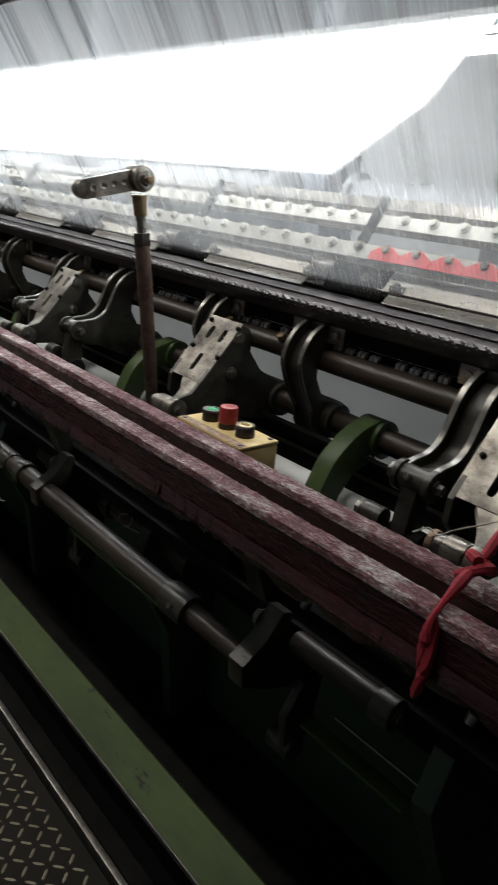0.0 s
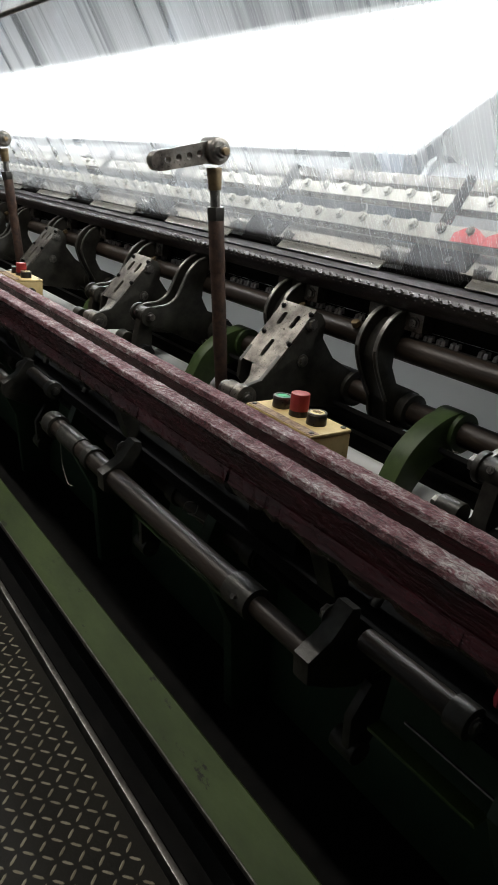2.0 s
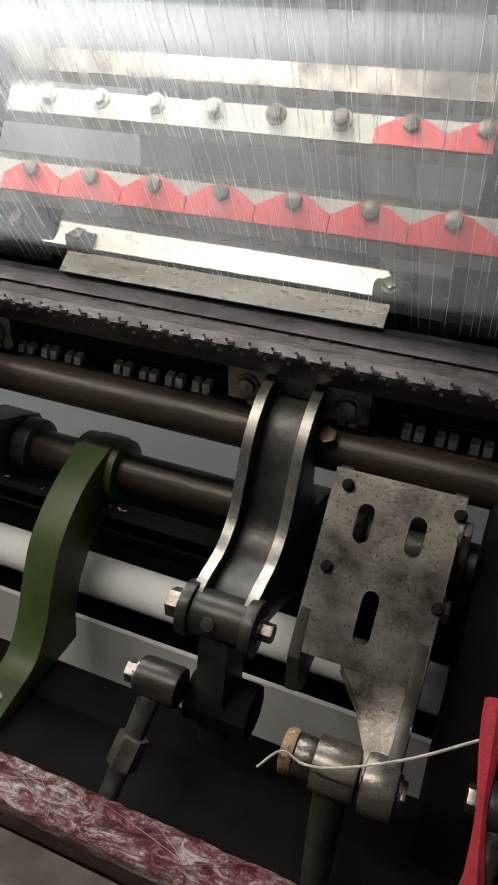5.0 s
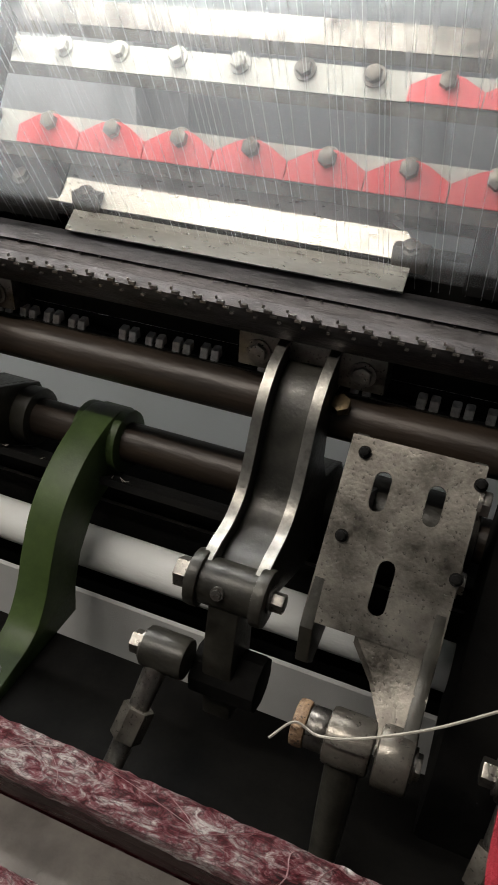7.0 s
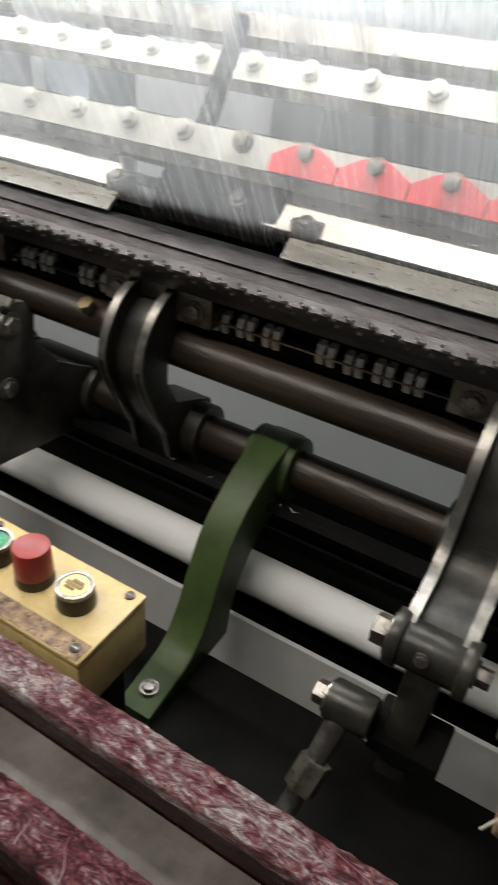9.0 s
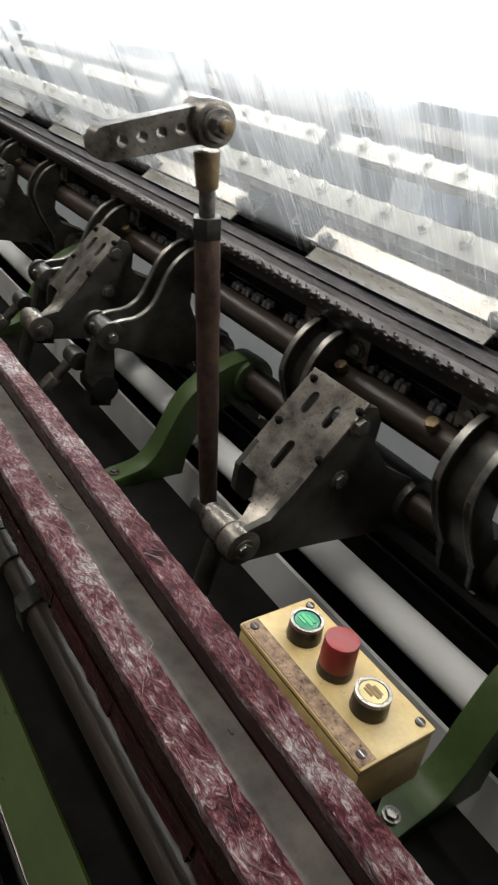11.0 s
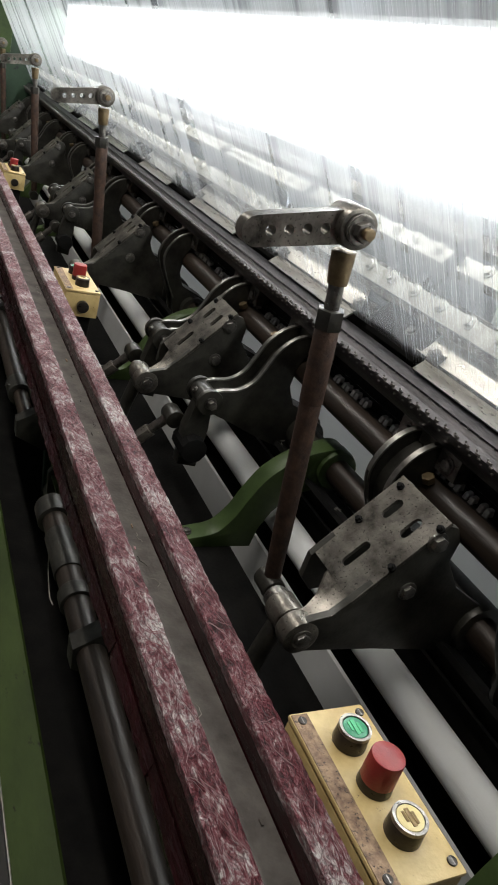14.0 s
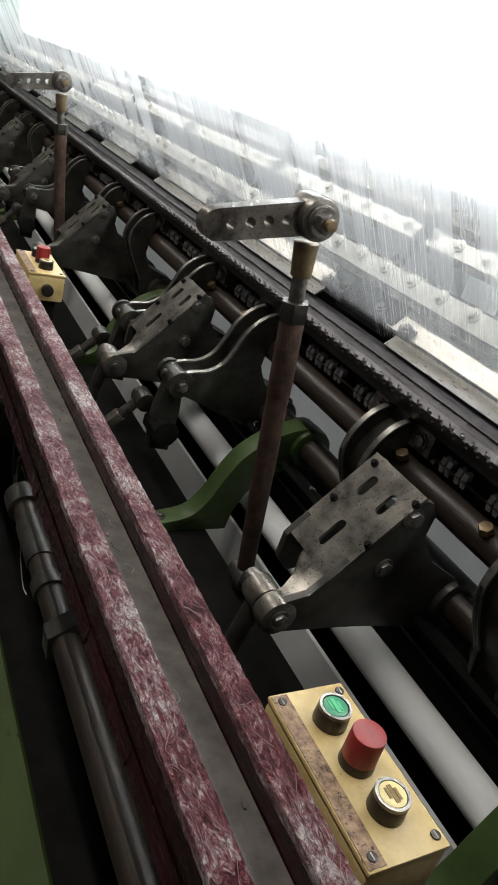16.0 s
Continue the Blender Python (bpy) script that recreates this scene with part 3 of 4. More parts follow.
def strands(y, half, z_top, x0, x1, count, seed):
    """Loose yarns that wrap over the ridge at slants."""
    rnd = random.Random(seed)
    verts, faces = [], []
    for i in range(count):
        x = rnd.uniform(x0, x1)
        slant = rnd.gauss(0, 0.02) + rnd.choice((-0.012, 0.02))
        r = rnd.uniform(0.0002, 0.0005)
        u0, u1 = -0.93, rnd.uniform(0.0, 0.9)
        if rnd.random() < 0.5:
            u0, u1 = -u1, 0.93
        k0 = len(verts)
        m = 7
        for j in range(m):
            u = u0 + (u1 - u0) * j / (m - 1)
            drop = 0.0 if abs(u) < 0.6 else (abs(u) - 0.6) ** 2 * 0.05 * (1 + 2 * (abs(u) > 1))
            px, py, pz = x + slant * u + 0.003 * math.sin(u * 3 + i), y + u * half, z_top + 0.0012 + rnd.uniform(0, 0.0008) - drop
            verts += [(px - r, py, pz), (px + r, py, pz), (px, py, pz + r * 1.6)]
        for j in range(m - 1):
            a, b = k0 + 3 * j, k0 + 3 * j + 3
            faces += [(a, a + 1, b + 1, b), (a + 1, a + 2, b + 2, b + 1), (a + 2, a, b, b + 2)]
    return verts, faces


def rail():
    t = thing("hand_rail", (-1.45, -0.103, -0.085), "steel channel rail wound with maroon and white yarn waste", "rail")
    part("channel", prism([(-0.152, -0.082), (-0.054, -0.082), (-0.054, -0.022), (-0.080, -0.022), (-0.080, -0.050), (-0.126, -0.050), (-0.126, -0.022), (-0.152, -0.022)], X_END, X_START, 0.0), MAROON, t, "maroon wrapped channel sides")
    part("channel_floor", box(X_END, X_START, -0.125, -0.081, -0.049, -0.0465), DUST, t, "dusty grey channel floor with fallen threads")
    for y, half, name, seed in ((-0.139, 0.0145, "outer_ridge", 1), (-0.067, 0.0135, "inner_ridge", 9)):
        rd = part(name, ridge(y, half, -0.014, 0.011, X_END, X_START, 0.0035, seed), WRAP, t, "maroon, pink and white wound yarn waste")
        v, f = strands(y, half, -0.014, -1.6, 0.95, 130, seed)
        o = ORIGIN[t.name]
        me = bpy.data.meshes.new("loose_yarn")
        me.from_pydata([(a - o.x, b - o.y, c - o.z) for a, b, c in v], [], f)
        me.materials.append(LOOSE)
        ob = new("loose_yarn", me)
        ob.parent = rd
        tagged(ob, "loose yarn ends", kind="stuff")
    rnd = random.Random(31)
    verts, faces = [], []
    x = -3.2
    while x < 1.0:
        w, drop = rnd.uniform(0.02, 0.11), rnd.uniform(0.003, 0.016)
        k, m = len(verts), 7
        for j in range(m):
            q = j / (m - 1)
            sag = drop * math.sin(math.pi * q) ** 0.7 * rnd.uniform(0.7, 1.2)
            for yy, zz in ((-0.1535, -0.060), (-0.1565 - rnd.uniform(0, 0.003), -0.078), (-0.153, -0.082 - sag)):
                verts.append((x + w * q - o.x, yy - o.y, zz - o.z))
        for j in range(m - 1):
            a = k + 3 * j
            faces += [(a, a + 1, a + 4, a + 3), (a + 1, a + 2, a + 5, a + 4)]
        x += w * rnd.uniform(0.55, 1.1)
    me = bpy.data.meshes.new("tattered_film")
    me.from_pydata(verts, [], faces)
    me.materials.append(MAROON)
    ob = new("tattered_film", me)
    ob.parent = t
    tagged(ob, "ragged maroon film hanging below the rail", kind="stuff")
    for i in range(-7, 3):
        x = i * S + 0.2
        s = thing("rail_support", (x, -0.08, -0.225), "dark cast support between ledge and rail", "bracket", "supports of the rail")
        part("post", prism([(-0.11, -0.082), (-0.06, -0.082), (-0.03, -0.15), (-0.02, -0.225), (-0.045, -0.225), (-0.07, -0.16)], x - 0.02, x + 0.02, 0.003), CAST, s)


rail()


# ---- control boxes ----
def control_box(knob):
    t = thing("control_box", (0.0435, -0.0025, -0.225), "yellow plastic control box with three push buttons", "control box", "control boxes along the rail")
    part("pedestal", box(-0.02, 0.107, -0.03, 0.026, -0.225, -0.078, 0.003), BLACK, t, "dark oily pedestal")
    part("body", box(-0.036, 0.123, -0.041, 0.036, -0.078, -0.024, 0.004), YELLOW, t, "yellow box body with grimy sides")
    lid = part("lid", box(-0.0365, 0.1235, -0.0415, 0.0365, -0.0235, -0.018, 0.0025), YELLOW, t, "yellow lid with worn edge")
    part("grime_strip", box(-0.034, 0.121, -0.040, -0.024, -0.0181, -0.0174), GRIME, lid, "peeling brown tape along the lid")
    for x, y in ((-0.027, -0.032), (0.113, -0.032), (-0.027, 0.0285), (0.113, 0.0285)):
        sc = part("screw", cyl((x, y, -0.0185), (x, y, -0.0165), 0.0042, seg=14, bevel=0.0006), BEZEL, lid)
        part("slot", box(x - 0.003, x + 0.003, y - 0.0005, y + 0.0005, -0.0166, -0.0163), STEEL, sc)
    for x, mat, r, top, lab in ((0.0, GRN, 0.0115, 0.0, "green push button with a pale mark"), (0.042, RED, 0.0148, 0.017, "tall red push button"), (0.084, IVORY, 0.0118, 0.0005, "cream push button with a brass mark")):
        b = part("button", cyl((x, 0.001, -0.012), (x, 0.001, top), r, r * 0.97, 28, 0.0016), mat, t, lab)
        bz = cyl((x, 0.001, -0.018), (x, 0.001, -0.0025 if mat is not RED else -0.006), 0.0155, 0.0145, 28, 0.001)
        part("bezel", bz, BEZEL, b, "dark metal bezel")
        if mat is not RED:
            ring = bmesh.new()
            n = 28
            rs = [[ring.verts.new((x + q * math.cos(6.28318 * k / n), 0.001 + q * math.sin(6.28318 * k / n), h)) for k in range(n)] for q, h in ((0.0148, -0.0028), (0.0146, 0.0004), (0.0119, 0.0004), (0.0117, -0.0028))]
            for a, c in zip(rs, rs[1:] + rs[:1]):
                for k in range(n):
                    ring.faces.new((a[k], a[(k + 1) % n], c[(k + 1) % n], c[k]))
            part("ring", ring, STEEL, b, "worn metal ring")
            mark = box(x - 0.0075, x + 0.0075, -0.0012, 0.0028, top, top + 0.0006, 0.0002)
            box(x - 0.004, x + 0.006, 0.003, 0.0058, top, top + 0.0006, 0.0002, mark)
            box(x - 0.006, x + 0.003, -0.0045, -0.002, top, top + 0.0006, 0.0002, mark)
            part("mark", mark, GOLD if mat is IVORY else PALE, b)
    if knob:
        part("side_knob", cyl((0.123, 0.0, -0.052), (0.135, 0.0, -0.052), 0.013, seg=20, bevel=0.002), BEZEL, t, "dark round knob on the side")
    return t


first, second = control_box(False), control_box(True)
second.location.x -= 2 * S
for k in (-2, -3):
    copy_thing(second, pose(first.location.x + 2 * S * k, first.location.y, first.location.z))


# ---- fixed green arms that carry the rocker shaft ----
def green_arm():
    t = thing("bearing_arm", (0.09, 0.1, -0.225), "green painted curved arm that carries the shaft", "bracket", "green bearing arms")
    face = curve([(0.055, -0.212), (0.085, -0.206), (0.125, -0.195), (0.150, -0.165), (0.166, -0.130), (0.190, -0.088), (0.228, -0.055), (0.27, -0.035), (0.31, -0.029), (0.338, -0.04)], 5)
    back = [(0.342, -0.075), (0.33, -0.1), (0.29, -0.105), (0.245, -0.12), (0.215, -0.155), (0.2, -0.19), (0.195, -0.225), (0.05, -0.225)]
    part("arm", prism([(p.x, p.y) for p in face] + back, 0.071, 0.109, 0.003), GREEN, t)
    part("boss", cyl((0.062, 0.31, -0.066), (0.118, 0.31, -0.066), 0.036, seg=28, bevel=0.003), GREEN, t)
    bolt((0.09, 0.08, -0.207), (0, 0, 1), 0.007, 0.006, t)
    return t


arm = green_arm()
for k in range(-7, 2):
    if k:
        copy_thing(arm, pose(arm.location.x + S * k, arm.location.y, arm.location.z))


# ---- rocker arms that carry the needle bed ----
HUB = [(0.272, -0.012), (0.31, -0.026), (0.338, -0.038), (0.35, -0.066), (0.338, -0.094), (0.31, -0.106), (0.272, -0.1)]


def rocker(lever):
    """A goose neck from the shaft up to the needle bed; with a lever it reaches forward to a clevis and its push rod."""
    x = 0.327
    t = thing("needle_bed_rocker", (x, 0.31, -0.066), "dark cast goose-neck rocker with lever and push rod" if lever else "dark cast hooked rocker under the needle bed", "machine arm", "lever rockers" if lever else "hooked rockers")
    if lever:
        rim = curve([(0.100, -0.006), (0.128, 0.002), (0.158, 0.006), (0.182, 0.022), (0.198, 0.052), (0.213, 0.083), (0.238, 0.108), (0.268, 0.119), (0.285, 0.116)], 6)
        low = [(0.22, -0.082), (0.16, -0.056), (0.118, -0.040), (0.098, -0.028)]
    else:
        rim = curve([(0.252, -0.045), (0.232, -0.012), (0.216, 0.020), (0.208, 0.050), (0.216, 0.080), (0.236, 0.106), (0.262, 0.119), (0.285, 0.117)], 6)
        low = [(0.258, -0.075)]
    back = [(0.285, 0.09), (0.266, 0.078), (0.254, 0.05), (0.254, 0.02)]
    web = [(p.x, p.y) for p in rim] + back + HUB + low
    deep = [(p.x + 0.016, p.y - 0.014) for p in rim][2:-1] + [(0.283, 0.095), (0.262, 0.06), (0.258, 0.02)] + HUB + [(q[0] + 0.004, q[1] + 0.004) for q in low[:-1]]
    for s in (-1, 1):
        part("side_plate", prism(web, x + s * 0.0225 - 0.0035, x + s * 0.0225 + 0.0035, 0.001), CAST, t)
        part("rim", band([(p.x, p.y + 0.0005) for p in rim], 0.003, x + s * 0.0225 - 0.0045, x + s * 0.0225 + 0.0045), EDGE, t, "worn bright rim")
    part("web", prism(deep, x - 0.0188, x + 0.0188), CAST, t)
    part("hub", cyl((x - 0.045, 0.31, -0.066), (x + 0.045, 0.31, -0.066), 0.034, seg=28, bevel=0.003), CAST, t)
    bl = part("block", box(x - 0.066, x + 0.066, 0.268, 0.296, 0.086, 0.118, 0.002), PLATE, t, "machined clamp block")
    for s in (-1, 1):
        bolt((x + s * 0.0465, 0.268, 0.102), (0, -1, 0), 0.0085, 0.006, bl)
    if not lever:
        return t
    cl = part("clevis", cyl((x - 0.030, 0.112, -0.020), (x + 0.030, 0.112, -0.020), 0.019, seg=24, bevel=0.003), CAST, t)
    for q in (-0.027, 0.027):
        part("clevis_cheek", cyl((x + q - 0.005, 0.112, -0.020), (x + q + 0.005, 0.112, -0.020), 0.023, seg=24, bevel=0.002), CAST, cl)
    bolt((x - 0.032, 0.112, -0.020), (-1, 0, 0), 0.0125, 0.014, cl)
    bolt((x + 0.032, 0.112, -0.020), (1, 0, 0), 0.008, 0.012, cl)
    bolt((x - 0.004, 0.094, -0.012), (0, -0.9, 0.4), 0.004, 0.004, cl)
    part("link", prism([(0.125, -0.015), (0.100, -0.010), (0.086, -0.08), (0.088, -0.15), (0.125, -0.155), (0.130, -0.08)], x - 0.013, x + 0.013, 0.003), CAST, t)
    part("link_end", cyl((x - 0.024, 0.105, -0.112), (x + 0.034, 0.105, -0.112), 0.024, seg=10, bevel=0.003), BLACK, t)
    ro = part("push_rod", tube([(x - 0.045, 0.080, -0.085), (x - 0.052, 0.045, -0.125), (x - 0.06, 0.015, -0.165), (x - 0.066, -0.01, -0.222)], [0.010, 0.0085, 0.0085, 0.0085], 14), STEEL, t, "threaded steel push rod")
    part("eye", cyl((x - 0.060, 0.082, -0.083), (x - 0.022, 0.082, -0.083), 0.017, seg=20, bevel=0.003), CAST, ro)
    part("nut", cyl((x - 0.050, 0.050, -0.118), (x - 0.0545, 0.033, -0.139), 0.0135, seg=6, bevel=0.001), PLATE, ro)
    bolt((x - 0.060, 0.082, -0.083), (-1, 0, 0), 0.010, 0.012, ro)
    return t


with_lever, hooked = rocker(True), rocker(False)
hooked.location.x = -0.044
for k in range(-3, 2):
    for one, x in ((with_lever, 0.327), (hooked, -0.044), (hooked, -0.322), (with_lever, -0.693)):
        x += 2 * S * k
        if -4.4 < x < 1.2 and x not in (0.327, -0.044):
            copy_thing(one, pose(x, one.location.y, one.location.z))


# ---- slotted brackets ----
def slotted_plate(x0, x1, a, b, thick, slots):
    """A plate from a to b (yz) with round-ended slots through it; slots: x, distance down the plate, length."""
    bm = bmesh.new()
    A, B = Vector((0, *a)), Vector((0, *b))
    d = (B - A).normalized()
    nrm = Vector((0, d.z, -d.y))
    if nrm.z < 0:
        nrm = -nrm
    L = (B - A).length
    outline = [(x0, 0), (x1, 0), (x1, L), (x0, L)]
    edges = []
    vs = [bm.verts.new(A + d * v + Vector((u, 0, 0))) for u, v in outline]
    edges += [bm.edges.new((vs[i], vs[(i + 1) % 4])) for i in range(4)]
    for sx, sv, sl in slots:
        r = 0.0062
        ring = [(sx + r * math.cos(q), sv - sl / 2 + r + r * math.sin(q)) for q in [3.14159 + 3.14159 * k / 7 for k in range(8)]]
        ring += [(sx + r * math.cos(q), sv + sl / 2 - r + r * math.sin(q)) for q in [3.14159 * k / 7 for k in range(8)]]
        w = [bm.verts.new(A + d * v + Vector((u, 0, 0))) for u, v in ring]
        edges += [bm.edges.new((w[i], w[(i + 1) % len(w)])) for i in range(len(w))]
    bmesh.ops.triangle_fill(bm, use_beauty=True, use_dissolve=False, edges=edges, normal=nrm)
    r = bmesh.ops.extrude_face_region(bm, geom=list(bm.faces))
    bmesh.ops.translate(bm, verts=[v for v in r["geom"] if isinstance(v, bmesh.types.BMVert)], vec=-nrm * thick)
    return bm


def slotted_bracket():
    x0, x1 = 0.388, 0.486
    t = thing("slotted_bracket", (0.44, 0.31, -0.066), "steel lever bracket with a slotted cover plate", "machine arm", "slotted lever brackets")
    top, low = (0.190, 0.094), (0.098, -0.012)
    part("cover_plate", slotted_plate(x0, x1, top, low, 0.005, [(0.418, 0.037, 0.030), (0.457, 0.037, 0.030), (0.437, 0.103, 0.040)]), PLATE, t, "stained slotted steel plate")
    side = [(0.188, 0.090), (0.205, 0.086), (0.216, 0.068), (0.214, 0.04), (0.245, 0.0), (0.29, -0.026), (0.34, -0.05), (0.345, -0.085), (0.31, -0.104), (0.25, -0.1), (0.16, -0.088), (0.09, -0.082), (0.055, -0.08), (0.034, -0.064), (0.036, -0.046), (0.055, -0.036), (0.080, -0.030), (0.094, -0.016)]
    left = [(0.188, 0.090), (0.205, 0.086), (0.216, 0.068), (0.214, 0.04), (0.245, 0.0), (0.30, -0.03), (0.31, -0.09), (0.25, -0.085), (0.16, -0.06), (0.11, -0.07), (0.092, -0.05), (0.094, -0.016)]
    part("side_plate", prism(side, x1 - 0.010, x1, 0.0015), CAST, t, "dark cast side plate")
    part("side_plate", prism(left, x0, x0 + 0.010, 0.0015), CAST, t, "dark cast side plate")
    ap = bmesh.new()
    edge = [(0.428, 0.100, -0.012), (0.446, 0.084, -0.028), (0.458, 0.064, -0.038), (0.462, 0.044, -0.048)]
    grid = [[ap.verts.new((x, y - d * 0.5, z - d)) for x in (xl, x1)] for d in (0, 0.006) for xl, y, z in edge]
    for a, b in ((0, 1), (1, 2), (2, 3), (5, 4), (6, 5), (7, 6), (4, 0), (3, 7)):
        ap.faces.new((grid[a][0], grid[a][1], grid[b][1], grid[b][0]))
    part("apron", ap, PLATE, t, "bent tapering steel apron")
    part("hub", cyl((x0 - 0.005, 0.31, -0.066), (x1 + 0.01, 0.31, -0.066), 0.036, seg=28, bevel=0.003), CAST, t)
    nose = part("nose", cyl((0.463, 0.050, -0.060), (x1 + 0.001, 0.050, -0.060), 0.0225, seg=26, bevel=0.004), PLATE, t, "worn round lever end")
    bolt((x1 + 0.001, 0.050, -0.060), (1, 0, 0), 0.009, 0.006, nose)
    jo = part("joint", cyl((0.428, 0.050, -0.060), (0.460, 0.050, -0.060), 0.0195, seg=24, bevel=0.003), PLATE, nose, "steel rod-end joint")
    part("collar", cyl((0.414, 0.050, -0.060), (0.428, 0.050, -0.060), 0.015, seg=22, bevel=0.002), STEEL, jo)
    part("fork", tube([(0.443, 0.050, -0.062), (0.443, 0.035, -0.12), (0.443, 0.02, -0.222)], [0.013, 0.012, 0.009], 12), CAST, nose)
    for x, d in ((0.400, 0.012), (0.484, 0.014), (0.400, 0.075), (0.484, 0.082)):
        p = Vector((x, top[0] - d * 0.656, top[1] - d * 0.755))
        bolt(p, (0, -0.755, 0.656), 0.0036, 0.006, t, "stud", BLACK)
    bolt((x1, 0.182, 0.068), (1, 0, 0), 0.010, 0.008, t)
    bolt((x1, 0.17, 0.0), (1, 0, 0), 0.009, 0.006, t)
    return t


sb = slotted_bracket()
for k in range(-7, 2):
    if k:
        copy_thing(sb, pose(sb.location.x + S * k, sb.location.y, sb.location.z))


# ---- long shafts, rollers and cloth ----
def long_parts():
    t = thing("rocker_shaft", (-1.45, 0.31, -0.09), "long dark brown rocker shaft", "shaft")
    part("bar", cyl((X_END, 0.31, -0.066), (X_START, 0.31, -0.066), 0.0225, seg=28), SHAFT, t)
    for i in range(-7, 3):
        x = i * S - 0.02
        part("collar", cyl((x - 0.02, 0.31, -0.066), (x + 0.02, 0.31, -0.066), 0.031, seg=26, bevel=0.002), CAST, t)
    t = thing("brown_bar", (-1.45, 0.275, 0.035), "round brown oiled bar under the needle bed", "shaft")
    part("bar", cyl((X_END, 0.278, 0.052), (X_START, 0.278, 0.052), 0.021, seg=28), SHAFT, t)
    for i in range(-7, 3):
        for dx in (0.36, 0.52):
            x = i * S + dx
            part("nut", cyl((x, 0.262, 0.069), (x, 0.257, 0.078), 0.009, seg=6, bevel=0.001), BRASS, t, "brownish hexagon nut")
    t = thing("take_up_roller", (-1.45, 0.255, -0.22), "long roller covered in white cloth", "roller")
    part("roller", cyl((X_END + 0.03, 0.256, -0.187), (X_START - 0.03, 0.256, -0.187), 0.0245, seg=36), WHITE, t)
    for x0, x1 in ((X_END, X_END + 0.03), (X_START - 0.03, X_START)):
        part("journal", cyl((x0, 0.256, -0.187), (x1, 0.256, -0.187), 0.014, seg=18), STEEL, t, "bare steel journal")
    w = thing("lace_web", (-1.45, 0.242, -0.40), "grey lace web below the white roller", "fabric")
    part("web", prism([(0.236, -0.245), (0.239, -0.243), (0.225, -0.40), (0.222, -0.40)], X_END, X_START), GREYCLOTH, w)
    part("selvedge", prism([(0.2352, -0.245), (0.2388, -0.242), (0.2384, -0.2495), (0.2348, -0.2525)], X_END, X_START), GREYCLOTH, w, "pale selvedge")
    w = thing("cloth_apron", (-1.45, 0.40, -0.14), "white cloth hanging behind the rocker shaft", "fabric")
    part("cloth", prism([(0.43, 0.07), (0.432, 0.07), (0.374, -0.14), (0.372, -0.14)], X_END, X_START), THIN, w)
    part("hem", prism([(0.371, -0.137), (0.3755, -0.137), (0.3765, -0.146), (0.371, -0.146)], X_END, X_START), WHITE, w)
    t = thing("black_guard", (-1.45, 0.285, -0.3), "black oily guard plate with white fluff", "machine part")
    part("plate", prism([(0.262, -0.085), (0.30, -0.105), (0.31, -0.30), (0.302, -0.30), (0.29, -0.112), (0.258, -0.092)], X_END, X_START), BLACK, t)
    part("lower_lip", prism([(0.284, -0.135), (0.288, -0.138), (0.297, -0.150), (0.294, -0.150)], X_END, X_START), CAST, t)
    rnd = random.Random(8)
    for i in range(70):
        x, y = rnd.uniform(-1.3, 0.8), rnd.uniform(0.262, 0.288)
        z = -0.085 - (y - 0.262) * 0.9 + 0.003
        pts = [(x, y, z)]
        for k in range(4):
            pts.append((pts[-1][0] + rnd.gauss(0, 0.0035), pts[-1][1] + rnd.gauss(0, 0.003), z + rnd.uniform(0, 0.003)))
        part("fluff", tube(pts, 0.00045, 4), STRING, t)


long_parts()


